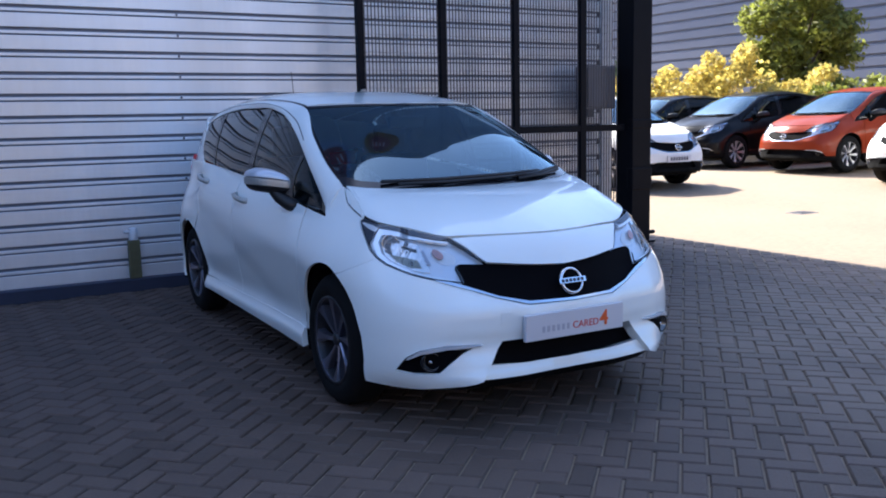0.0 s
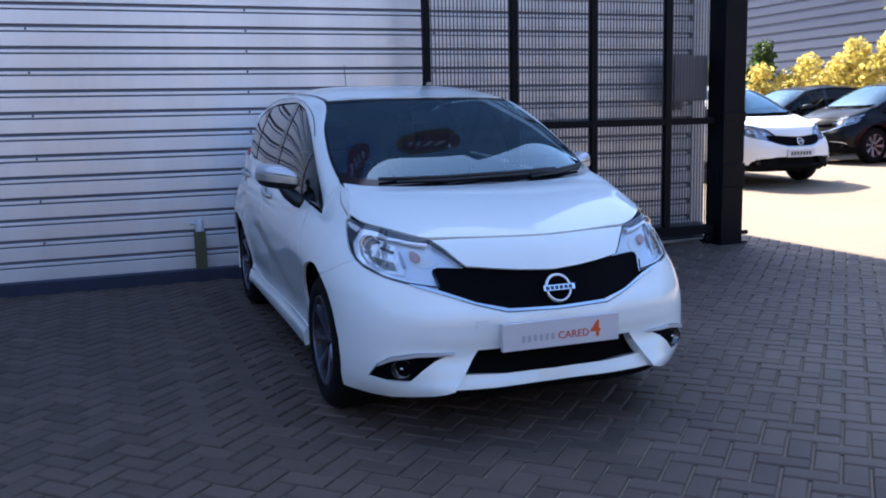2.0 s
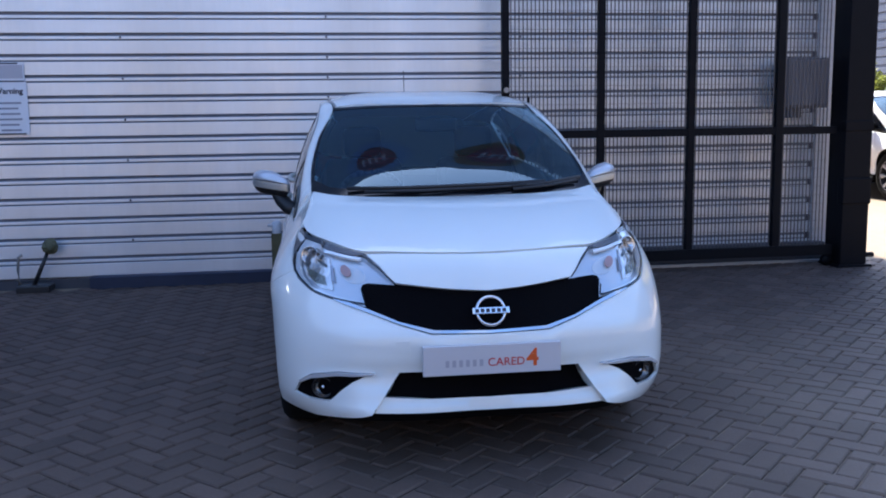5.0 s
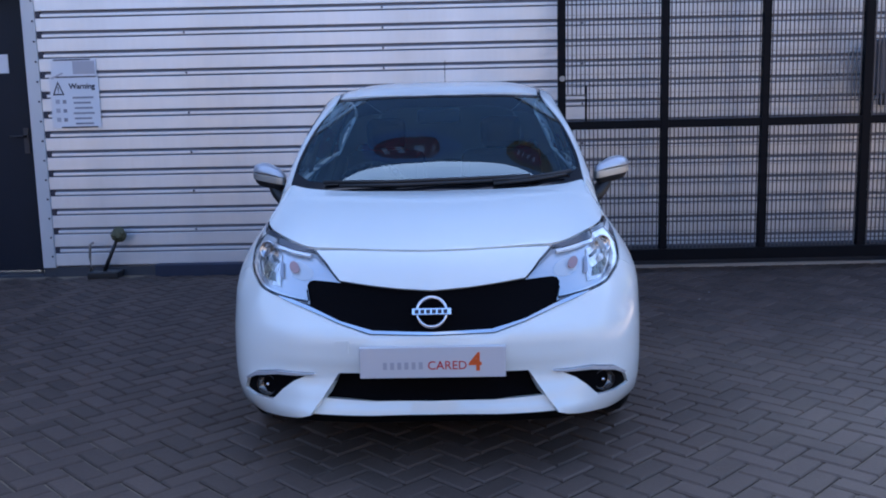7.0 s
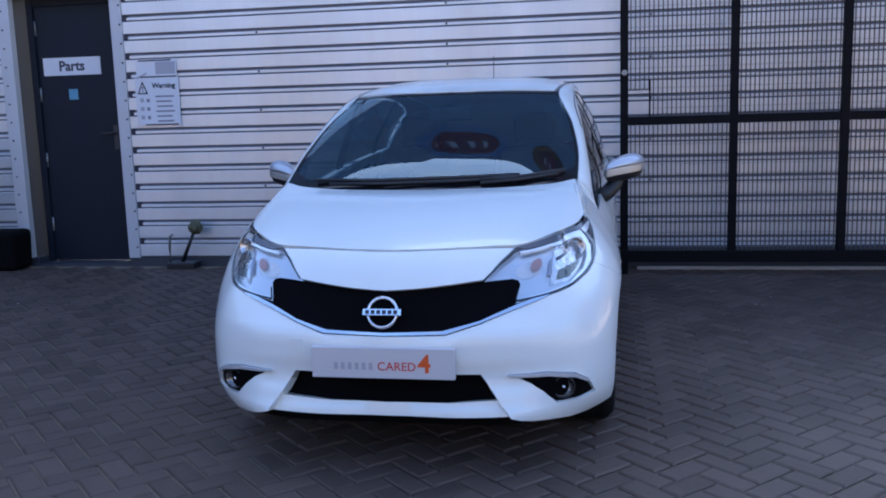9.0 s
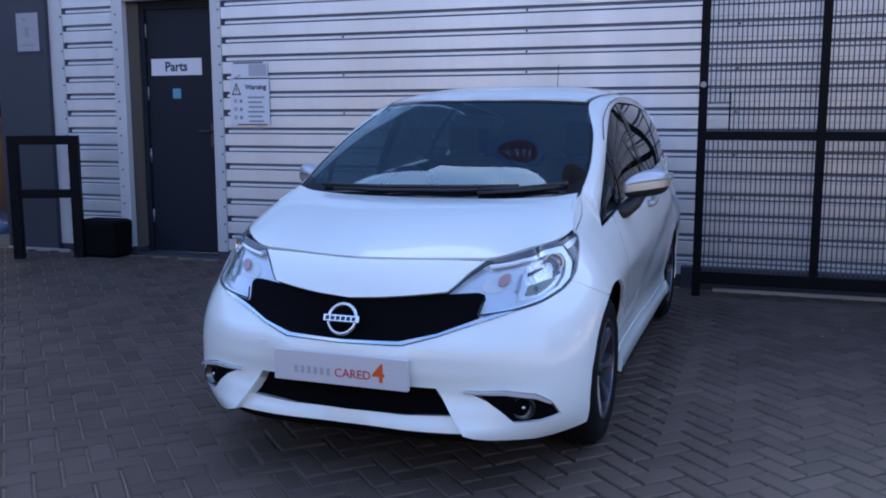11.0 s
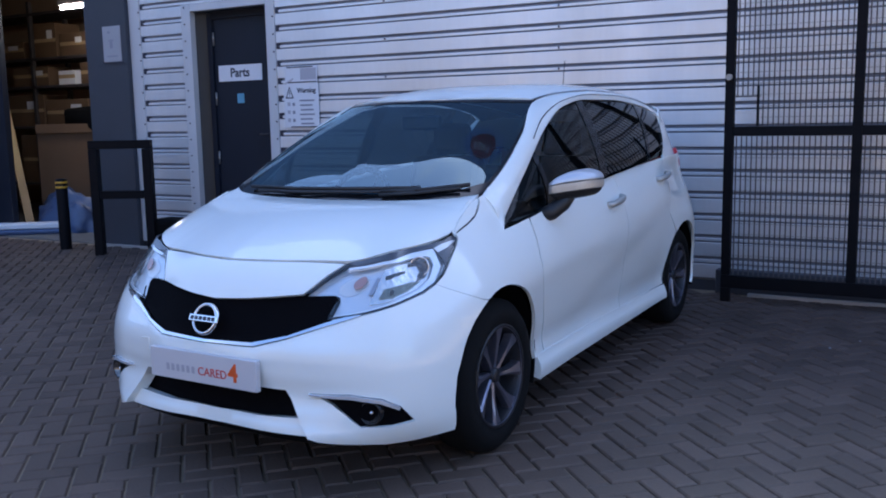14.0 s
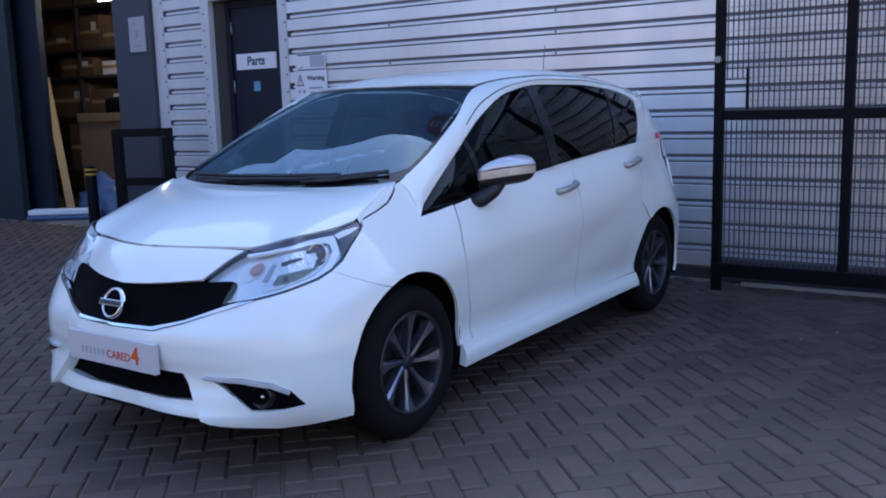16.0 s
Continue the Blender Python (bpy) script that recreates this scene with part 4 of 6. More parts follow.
def sheet(name, polys, fn, mat, parent, su=0.04, sv=0.04, lift=0.0, depth=0.014, colour=None, label="", middle=(0, 2.2, 0.5), warp=None, eps=0.004, swap=False):
    """Panels cut from a smooth surface fn(u, v), each outline given in u and v, with turned-in edges."""
    verts, faces, normals = [], [], []
    mid = Vector(middle)

    def at(u, v):
        p = fn(u, v)
        return Vector(warp(p) if warp else p)
    for poly in polys:
        pts = []
        for (u0, v0), (u1, v1) in zip(poly, list(poly[1:]) + [poly[0]]):
            n = max(1, math.ceil(max(abs(u1 - u0) / su, abs(v1 - v0) / sv) - 1e-6))
            pts += [(u0 + (u1 - u0) * i / n, v0 + (v1 - v0) * i / n) for i in range(n)]
        rim = len(pts)
        lo, hi = [min(p[k] for p in poly) for k in (0, 1)], [max(p[k] for p in poly) for k in (0, 1)]
        for i in range(1, math.ceil((hi[0] - lo[0]) / su)):
            for j in range(1, math.ceil((hi[1] - lo[1]) / sv)):
                u, v = lo[0] + i * su, lo[1] + j * sv
                inside = False
                near = False
                for (u0, v0), (u1, v1) in zip(poly, list(poly[1:]) + [poly[0]]):
                    if (v0 > v) != (v1 > v) and u < (u1 - u0) * (v - v0) / (v1 - v0) + u0:
                        inside = not inside
                    du, dv = (u1 - u0) / su, (v1 - v0) / sv
                    t = max(0, min(1, ((u - u0) / su * du + (v - v0) / sv * dv) / (du * du + dv * dv + 1e-12)))
                    near |= math.hypot((u - u0) / su - t * du, (v - v0) / sv - t * dv) < 0.4
                if inside and not near:
                    pts.append((u, v))
        got = geometry.delaunay_2d_cdt([Vector((u / su, v / sv)) for u, v in pts], [(i, (i + 1) % rim) for i in range(rim)], [], 1, 1e-6)
        flat = [(p.x * su, p.y * sv) for p in got[0]]
        tris = [tuple(f) for f in got[2]]
        count = {}
        for f in tris:
            for i, j in zip(f, f[1:] + f[:1]):
                e = (min(i, j), max(i, j))
                count[e] = count.get(e, 0) + 1
        base = len(verts)
        ns = []
        for u, w in flat:
            p = at(u, w)
            d1, d2 = at(u + eps, w) - at(u - eps, w), at(u, w + eps) - at(u, w - eps)
            n = d1.cross(d2)
            n = n.normalized() if n.length > 1e-12 else (p - mid).normalized()
            if n.dot(p - mid) < 0:
                n = -n
            ns.append(n)
            verts.append(p + n * lift)
        for f in tris:
            ids = list(f)
            a, b, c = (verts[base + i] for i in ids[:3])
            if (b - a).cross(c - a).dot(ns[ids[0]]) < 0:
                ids.reverse()
            faces.append([base + i for i in ids])
            normals += [ns[i] for i in ids]
        if depth:
            for (i, j), uses in count.items():
                if uses == 1:
                    k = len(verts)
                    verts += [verts[base + i].copy(), verts[base + j].copy(), verts[base + j] - ns[j] * depth, verts[base + i] - ns[i] * depth]
                    g = (verts[k + 1] - verts[k]).cross(verts[k + 3] - verts[k])
                    g = g.normalized() if g.length > 1e-12 else ns[i]
                    faces.append([k, k + 1, k + 2, k + 3])
                    normals += [g] * 4
    me = bpy.data.meshes.new(name)
    me.from_pydata(verts, [], faces)
    me.polygons.foreach_set("use_smooth", [True] * len(me.polygons))
    me.normals_split_custom_set([tuple(n) for n in normals])
    me.materials.append(M[mat])
    ob = new(name, me)
    ob.parent = parent
    if colour:
        ob.color = (*colour, 1)
    if label:
        ob["label"] = label
    return ob


def both(poly):
    """An outline given from the middle outwards along its upper edge and back along its lower edge, with its mirror image."""
    return list(poly) + [(-u, v) for u, v in reversed(poly) if abs(u) > 1e-6]


def flip(poly):
    return [(-u, v) for u, v in poly]


def arc(yc, zc, r, a0, a1, n=14):
    """Points of a wheel arch on the flank, by angle from straight back, upwards."""
    return [(uy(yc + r * math.cos(radians(a0 + (a1 - a0) * i / n))), zc + r * math.sin(radians(a0 + (a1 - a0) * i / n))) for i in range(n + 1)]


SEAM = [(0.972, 0.7305), (1.04, 0.704), (1.10, 0.680), (1.17, 0.653)]
WHEEL_F, WHEEL_R, ARCH = 0.83, 3.42, 0.345
ARCH_MID, ARCH_F = 0.812, 0.361
LAMP_LOW = [(0.35, 0.711), (0.40, 0.716), (0.454, 0.7195), (0.474, 0.714), (0.482, 0.699), (0.476, 0.675), (0.466, 0.636), (0.60, 0.655), (0.74, 0.680), (0.90, 0.710), (0.97, 0.732), (1.03, 0.763), (1.10, 0.812), (1.16, 0.848), (1.20, 0.874)]
LAMP_TOP = [(u, HOOD_LINE(u) - 0.004) for u in (1.185, 1.12, 1.06, 0.96, 0.86, 0.76, 0.66, 0.56)] + [(0.458, 0.8135), (0.41, 0.772), (0.375, 0.735)]
GRILLE = [(0, 0.683), (0.13, 0.689), (0.24, 0.698), (0.345, 0.708), (0.40, 0.712), (0.452, 0.7155), (0.470, 0.711), (0.478, 0.698), (0.472, 0.675), (0.462, 0.626), (0.34, 0.579), (0.21, 0.551), (0, 0.546)]
FOG = [(0.435, 0.388), (0.59, 0.391), (0.70, 0.373), (0.762, 0.341), (0.815, 0.28), (0.73, 0.268), (0.625, 0.274), (0.572, 0.321), (0.525, 0.353), (0.475, 0.374)]


def wheel(parent, x, y, r, side, face="alloy"):
    """Tyre, dark barrel and eight machined spokes, facing the side that it is on."""
    m = Matrix.Translation((x, y, r)) @ Matrix.Diagonal((side, 1, 1, 1))
    w, ri = 0.195, r * 0.665
    bm = bmesh.new()
    lathe(bm, [(-w / 2, ri), (-w / 2, ri + 0.03), (-w / 2 + 0.006, r - 0.03), (-w / 2 + 0.03, r - 0.004), (-w / 4, r), (w / 4, r), (w / 2 - 0.03, r - 0.004), (w / 2 - 0.004, r - 0.03),
               (w / 2 + 0.004, ri + 0.045), (w / 2 - 0.002, ri + 0.012), (w / 2 - 0.012, ri)], 48, m)
    tyre = part("tyre", bm, "rubber", parent, smooth=True)
    bm = bmesh.new()
    lathe(bm, [(w / 2 - 0.016, ri + 0.004), (w / 2 - 0.004, ri + 0.002), (w / 2 - 0.004, ri - 0.008), (w / 2 - 0.02, ri - 0.014), (w / 2 - 0.06, ri - 0.02), (-w / 2, ri - 0.02)], 48, m)
    _, rings = lathe(bm, [(0.0, ri), (0.0, 0.14), (0.012, 0.13), (0.012, 0.05)], 48, m)
    cap(bm, rings[-1])
    rim = part("rim", bm, "alloy_dark", tyre, "dark painted alloy barrel", smooth=True)
    bm = bmesh.new()
    _, rings = lathe(bm, [(w / 2 - 0.03, ri - 0.003), (w / 2 - 0.006, ri - 0.001), (w / 2 - 0.006, ri - 0.010), (w / 2 - 0.03, ri - 0.013)], 48, m)
    for k in range(8):
        a = radians(80 + 45 * k)
        ps = []
        for t, wd in ((0.0, 0.010), (0.3, 0.009), (0.6, 0.014), (0.82, 0.024), (1.0, 0.036)):
            rad = 0.03 + (ri - 0.038) * t
            f = w / 2 - 0.036 + 0.022 * t ** 1.4
            turn = a + 0.10 * t
            c, s = math.cos(turn), math.sin(turn)
            row = []
            for dx, dw in ((-0.035, -wd), (-0.004, -wd), (0.003, -wd * 0.5), (0.0, wd * 0.85), (-0.035, wd)):
                row.append(bm.verts.new(m @ Vector((f + dx, rad * c - dw * s, rad * s + dw * c))))
            ps.append(row)
        for p, q in zip(ps, ps[1:]):
            for i in range(4):
                bm.faces.new((p[i], p[i + 1], q[i + 1], q[i]))
    part("spokes", bm, face, tyre, "bright machined alloy spokes flaring to the rim")
    bm = bmesh.new()
    _, rings = lathe(bm, [(w / 2 - 0.05, 0.030), (w / 2 - 0.027, 0.029), (w / 2 - 0.022, 0.024), (w / 2 - 0.022, 0.001)], 24, m)
    part("hub_cap", bm, "alloy_dark", tyre, "dark centre cap", smooth=True)
    return tyre


def car(name, label, colour, at, rz, warp=None, fine=1.0, tyre_r=0.307, plate=True, group="", trim=None):
    """A five-door hatchback. warp turns its shape into another of the kind."""
    root = thing(name, label, "car", at, rz, group)
    w = warp or (lambda p: p)
    k = dict(parent=root, warp=warp, su=0.04 * fine, sv=0.035 * fine)

    # nose, bumper, lip
    top = [(0, 0.8115), (0.25, 0.8115), (0.45, 0.8085), (0.405, 0.772), (0.371, 0.735), (0.345, 0.711)]
    sheet("nose_panel", [both(top + [(0.24, 0.701), (0.13, 0.692), (0, 0.686)])], shell, "paint", colour=colour, **k)
    front_arch = arc(ARCH_MID, 0.315, ARCH_F, 195, 114)
    ua = uy(ARCH_MID - math.sqrt(ARCH_F ** 2 - 0.036 ** 2))
    upper = [(0, 0.533), (0.225, 0.536), (0.34, 0.566), (0.48, 0.614), (0.60, 0.650), (0.74, 0.676), (0.90, 0.706), (0.972, 0.7305)] + SEAM[1:]
    upper += [p for p in reversed(front_arch) if p[1] > 0.285] + [(ua, 0.279), (0.815, 0.279), (0.762, 0.342), (0.70, 0.374), (0.59, 0.392), (0.435, 0.389), (0.345, 0.391), (0, 0.394)]
    chin = [(0.345, 0.391), (0.435, 0.389), (0.475, 0.374), (0.525, 0.353), (0.572, 0.321), (0.625, 0.274), (0.73, 0.268), (0.815, 0.279), (ua, 0.279),
            front_arch[0], (front_arch[0][0], 0.20), (0.81, 0.195), (0.70, 0.196), (0.60, 0.21), (0.53, 0.222), (0.49, 0.230), (0.455, 0.240), (0.44, 0.262), (0.412, 0.296)]
    lip = [(0, 0.283), (0.22, 0.286), (0.412, 0.296), (0.44, 0.262), (0.455, 0.240), (0.36, 0.238), (0.24, 0.236), (0, 0.235)]
    sheet("front_bumper", [both(upper)], shell, "paint", colour=colour, depth=0.03, **k)
    def flange(u, z):
        x, y, _ = shell(u, z)
        return (x, y - 0.018 * (1 - ease(0.46, 0.66, abs(u))) * (1 - ease(0.29, 0.375, z)), z)
    if not trim:
        for q in (chin, flip(chin)):
            sheet("bumper_corner", [q], flange, "paint", colour=colour, depth=0.05, **k)
        sheet("front_lip", [both(lip)], shell, "paint", colour=colour, lift=-0.012, depth=0.04, **k)
        sheet("tow_cover", [[(-0.355, 0.512), (-0.305, 0.515), (-0.305, 0.468), (-0.355, 0.465)]], shell, "paint", colour=colour, lift=0.0025, depth=0.006, **k)
    if trim:
        sheet("lower_bumper", [chin, flip(chin), both(lip)], shell, trim, depth=0.03, label="dark plastic lower bumper", **k)
    sheet("grille", [both(GRILLE)], shell, "grille", lift=-0.016, depth=0.0, **k)
    strip = [(0, 0.545), (0.212, 0.549), (0.34, 0.577), (0.468, 0.624), (0.53, 0.643), (0.60, 0.6535), (0.60, 0.6505), (0.53, 0.6305), (0.475, 0.6135), (0.34, 0.569), (0.224, 0.539), (0, 0.536)]
    sheet("chrome_strip", [both(strip)], shell, "chrome", lift=0.004, depth=0.02, **k)
    sheet("lower_intake", [both([(0, 0.40), (0.36, 0.40), (0.43, 0.285), (0, 0.275)])], shell, "grille", lift=-0.05, depth=0.0, **k)
    sheet("undertray", [both([(0, 0.245), (0.5, 0.225), (0.7, 0.20), (0.97, 0.2), (0.97, 0.155), (0, 0.155)])], shell, "under", lift=-0.03, depth=0.05, **k)

    # bonnet, wings, doors, quarters
    sheet("bonnet", [[(-0.995, 0.0), (0.995, 0.0), (0.995, 0.995), (-0.995, 0.995)]], bonnet, "paint", root, 0.04 * fine, 0.05 * fine, colour=colour, warp=warp, middle=(0, 1.0, 0.2))
    lamp_back = [(1.205, 0.872), (1.164, 0.8455), (1.104, 0.8095), (1.033, 0.7595), (0.974, 0.7315)]
    wing = [(1.173, 0.655)] + [p for p in arc(ARCH_MID, 0.315, ARCH_F, 113, -3)] + [(uy(1.275), 0.297), (uy(1.243), 0.45), (uy(1.204), 0.56), (uy(1.174), 0.65), (uy(1.172), 0.735), (uy(1.191), 0.8), (uy(1.213), 0.893),
            (uy(1.12), 0.881), (uy(0.993), 0.868), (uy(0.984), 0.876), (uy(0.968), 1.008), (uy(0.93), 1.0), (uy(0.924), 0.985), (uy(0.894), 0.960), (uy(0.851), 0.9345), (uy(0.778), 0.911), (uy(0.70), 0.894), (1.208, 0.887)] + lamp_back + [(u, z + 0.002) for u, z in SEAM[1:-1]]
    hood_side = [(1.208, 0.8915), (uy(0.70), 0.899), (uy(0.778), 0.9165), (uy(0.847), 0.9395), (uy(0.888), 0.964), (uy(0.916), 0.987), (uy(0.921), 0.9985), (uy(0.874), 0.989), (uy(0.78), 0.951), (uy(0.71), 0.919), (uy(0.67), 0.9)]
    flange = [(uy(0.66), 0.882), (uy(0.72), 0.912), (uy(0.78), 0.939), (uy(0.88), 0.98), (uy(0.88), 1.002), (uy(0.78), 0.963), (uy(0.72), 0.936), (uy(0.66), 0.906)]
    def belt(y0, y1, n=8):
        return [(uy(y0 + (y1 - y0) * i / n), BELT(y0 + (y1 - y0) * i / n) - 0.004 - 0.012 * (1 - ease(1.15, 1.9, y0 + (y1 - y0) * i / n))) for i in range(n + 1)]
    d1 = [(uy(1.283), 0.299), (uy(1.251), 0.45), (uy(1.212), 0.56), (uy(1.182), 0.65), (uy(1.18), 0.735), (uy(1.199), 0.8)] + belt(1.221, 2.28) + [(uy(2.29), 0.6), (uy(2.29), 0.299)]
    d2 = [(uy(2.296), 0.299), (uy(2.296), 0.6)] + belt(2.288, 3.19, 6) + [(uy(3.16), 0.9), (uy(3.08), 0.74)] + [p for p in arc(WHEEL_R, 0.315, ARCH + 0.01, 125, 181, 6)]
    rear_arch = arc(WHEEL_R, 0.315, ARCH, 122, -18)
    quarter = [(uy(3.088), 0.74), (uy(3.168), 0.9)] + belt(3.198, 3.7, 4) + [(uy(3.9), 1.06), (uy(3.93), 0.22)] + list(reversed(rear_arch))
    sill = [(uy(1.185), 0.20), (uy(1.185), 0.295), (uy(1.27), 0.304), (uy(3.075), 0.304), (uy(3.085), 0.225)]
    for sgn in (1, -1):
        f = (lambda q: q) if sgn > 0 else flip
        sheet("wing", [f(wing)], shell, "paint", colour=colour, **k)
        sheet("bonnet_side", [f(hood_side)], shell, "paint", colour=colour, **k)
        sheet("bonnet_flange", [f(flange)], shell, "paint", colour=colour, lift=-0.005, depth=0.004, **k)
        door = sheet("front_door", [f(d1)], shell, "paint", colour=colour, **k)
        back = sheet("rear_door", [f(d2)], shell, "paint", colour=colour, **k)
        sheet("rear_quarter", [f(quarter)], shell, "paint", colour=colour, **k)
        sheet("side_skirt", [f(sill)], shell, "paint" if not trim else trim, colour=colour, lift=0.004, depth=0.05, **k)
        for d, hy, hz in ((door, 2.16, 0.885), (back, 3.02, 0.957)):
            p = Vector(shell(uy(hy), hz))
            bm = bmesh.new()
            tube(bm, [w((sgn * (p.x + o), p.y + a, p.z + a * 0.13)) for a, o in ((-0.105, 0.0), (-0.085, 0.022), (-0.03, 0.03), (0.03, 0.03), (0.085, 0.022), (0.105, 0.0))], 0.016, 8)
            part("handle", bm, "satin_low", d, "satin silver pull handle", smooth=True)
        # frame over the windows, glass, posts
        def q(fn):
            return fn if sgn > 0 else (lambda u, v: (-fn(u, v)[0], *fn(u, v)[1:]))
        sheet("window_frame", [[(0.0, 0.03), (1.0, 0.03), (1.0, 1.0), (0.0, 1.0)]], q(pillar), "paint", root, 0.025 * fine, 0.25, colour=colour, warp=warp, middle=(0, 2.2, 0.9))
        wing_a, wing_b = (uy(0.966), 1.004), (uy(0.992), 0.872)

        def root_of_pillar(s, r):
            a = shell(wing_a[0] + (wing_b[0] - wing_a[0]) * r, wing_a[1] + (wing_b[1] - wing_a[1]) * r)
            b = pillar(0.02, 0.03 + 0.97 * r)
            return tuple(a[i] + (b[i] - a[i]) * s for i in range(3))
        sheet("pillar_root", [[(-0.15, -0.02), (1, -0.02), (1, 1.0), (-0.15, 1.0)]], q(root_of_pillar), "paint", root, 0.5, 0.1, lift=0.001, depth=0.006, colour=colour, warp=warp, middle=(0, 2.2, 0.6))
        sheet("pillar_lining", [[(0.0, 0.0), (1.0, 0.0), (1.0, 0.97), (0.0, 0.97)]], q(pillar), "lining", root, 0.025 * fine, 0.25, lift=-0.017, depth=0.0, warp=warp, middle=(0, 2.2, 0.9), label="grey cabin trim along the window frame")
        sheet("weather_strip", [[(0.205, 0.66), (0.96, 0.62), (0.96, 0.655), (0.205, 0.70)]], q(pillar), "gloss_black", root, 0.025 * fine, 0.25, lift=0.002, depth=0.004, warp=warp, middle=(0, 2.2, 0.9), label="thin black door seal")
        sheet("front_window", [[(0.012, 0.02), (0.47, 0.02), (0.47, 0.98), (0.012, 0.98)]], q(side_glass), "door_glass", root, 0.03 * fine, 0.2, lift=-0.004, depth=0.0, warp=warp, middle=(0, 2.2, 0.9))
        sheet("rear_window", [[(0.47, 0.02), (0.985, 0.02), (0.985, 0.98), (0.47, 0.98)]], q(side_glass), "privacy", root, 0.03 * fine, 0.2, lift=-0.004, depth=0.0, warp=warp, middle=(0, 2.2, 0.9))
        for a, b in ((0.475, 0.515), (0.83, 0.85), (0.185, 0.2)):
            sheet("window_post", [[(a, 0.01), (b, 0.01), (b, 0.99), (a, 0.99)]], q(side_glass), "gloss_black", root, 0.02, 0.2, lift=-0.001, depth=0.01, warp=warp, middle=(0, 2.2, 0.9), label="black window post")
        # headlight: brow, bowls, lens
        lamp = LAMP_LOW + LAMP_TOP
        light = sheet("headlight", [f(lamp)], shell, "lamp_silver", lift=-0.028, depth=0.0, label="wraparound headlight with chrome reflectors", **k)
        outer = [(0.615, 0.690), (0.70, 0.697), (0.78, 0.712), (0.87, 0.729), (0.95, 0.757), (0.998, 0.797), (1.004, 0.822), (0.90, 0.819), (0.77, 0.808), (0.66, 0.802), (0.632, 0.76)]
        sheet("reflector", [f(outer)], shell, "facets", light, 0.03, 0.03, lift=-0.022, depth=0.004, warp=warp, label="faceted main reflector")
        oval = [(0.520 + 0.060 * math.cos(a), 0.752 + 0.032 * math.sin(a) + 0.012 * math.cos(a)) for a in [i * math.pi / 8 for i in range(16)]]
        moon = [(0.544 + 0.027 * math.cos(a), 0.760 + 0.020 * math.sin(a) + 0.006 * math.cos(a)) for a in [i * math.pi / 7 for i in range(14)]]
        sheet("indicator", [f(oval)], shell, "lamp_pale", light, 0.03, 0.03, lift=-0.0265, depth=0.0, warp=warp, label="pale indicator reflector")
        sheet("indicator_edge", [f(moon)], shell, "indicator", light, 0.03, 0.03, lift=-0.016, depth=0.004, warp=warp, label="russet bulb cover in the indicator bowl")
        for lu, lz, lr, d in ((0.90, 0.792, 0.036, 0.022),):
            p = Vector(shell(lu, lz))
            bm = bmesh.new()
            n_way = Vector((0.35 if lu > 0.7 else 0.2, -1, 0.15)).normalized()
            mm = Matrix.Translation(Vector(w((p.x, p.y + d, p.z)))) @ n_way.to_track_quat("Z", "Y").to_matrix().to_4x4()
            lathe(bm, [(-0.004, lr), (0.004, lr * 0.96), (-0.006, lr * 0.84), (-0.016, lr * 0.5), (-0.02, 0.004)], 24, mm, "z")
            bmesh.ops.transform(bm, matrix=Matrix.Diagonal((sgn, 1, 1, 1)), verts=bm.verts[:])
            part("reflector_bowl", bm, "chrome", light, "chrome lamp bowl", smooth=True)
            bm = bmesh.new()
            lathe(bm, [(-0.02, 0.011), (-0.008, 0.013), (-0.003, 0.008), (-0.002, 0.001)], 12, mm, "z")
            bmesh.ops.transform(bm, matrix=Matrix.Diagonal((sgn, 1, 1, 1)), verts=bm.verts[:])
            part("bulb", bm, "lens", light, "clear bulb", smooth=True)
        # green and brown patches paint reflections in the bowl, between dividers and dark spots
        for shade, mt, lab in (([(0.66, 0.708), (0.74, 0.709), (0.83, 0.728), (0.91, 0.752), (0.85, 0.752), (0.76, 0.745), (0.68, 0.738)], "lamp_green", "green patch painting a reflection low in the bowl"),
                               ([(0.68, 0.770), (0.75, 0.776), (0.83, 0.785), (0.815, 0.790), (0.74, 0.786), (0.675, 0.780)], "lamp_slit", "dark divider"),
                               ([(0.885, 0.752), (0.945, 0.764), (0.985, 0.80), (0.988, 0.82), (0.93, 0.818), (0.86, 0.812), (0.862, 0.804), (0.925, 0.805), (0.928, 0.785)], "lamp_brown", "brown patch painting a reflection in the outer bowl"),
                               ([(0.905, 0.762), (0.925, 0.766), (0.93, 0.782), (0.912, 0.778)], "lamp_slit", "dark spot in the reflector"), ([(0.715, 0.715), (0.74, 0.718), (0.742, 0.735), (0.718, 0.732)], "lamp_slit", "dark spot in the reflector"),
                               ([(0.60, 0.720), (0.625, 0.722), (0.64, 0.775), (0.622, 0.778)], "lamp_grey", "grey divider between the bowls")):
            sheet("reflector_facet", [f(shade)], shell, mt, light, 0.03, 0.03, lift=-0.017, depth=0.004, warp=warp, label=lab)
        edge = [(0.478, 0.642), (0.60, 0.661), (0.74, 0.686), (0.89, 0.714), (0.975, 0.742), (1.04, 0.79), (1.054, 0.850), (0.9, 0.841), (0.76, 0.829), (0.62, 0.822), (0.47, 0.800), (0.475, 0.794), (0.62, 0.813), (0.76, 0.8165), (0.9, 0.8245), (0.985, 0.828), (1.012, 0.824), (1.008, 0.797), (0.957, 0.7555), (0.884, 0.723), (0.74, 0.692), (0.6, 0.667), (0.482, 0.648)]
        sheet("chrome_rim", [f(edge)], shell, "lamp_rim", light, 0.03, 0.05, lift=-0.006, depth=0.012, warp=warp, label="bright chrome edge of the lamp")
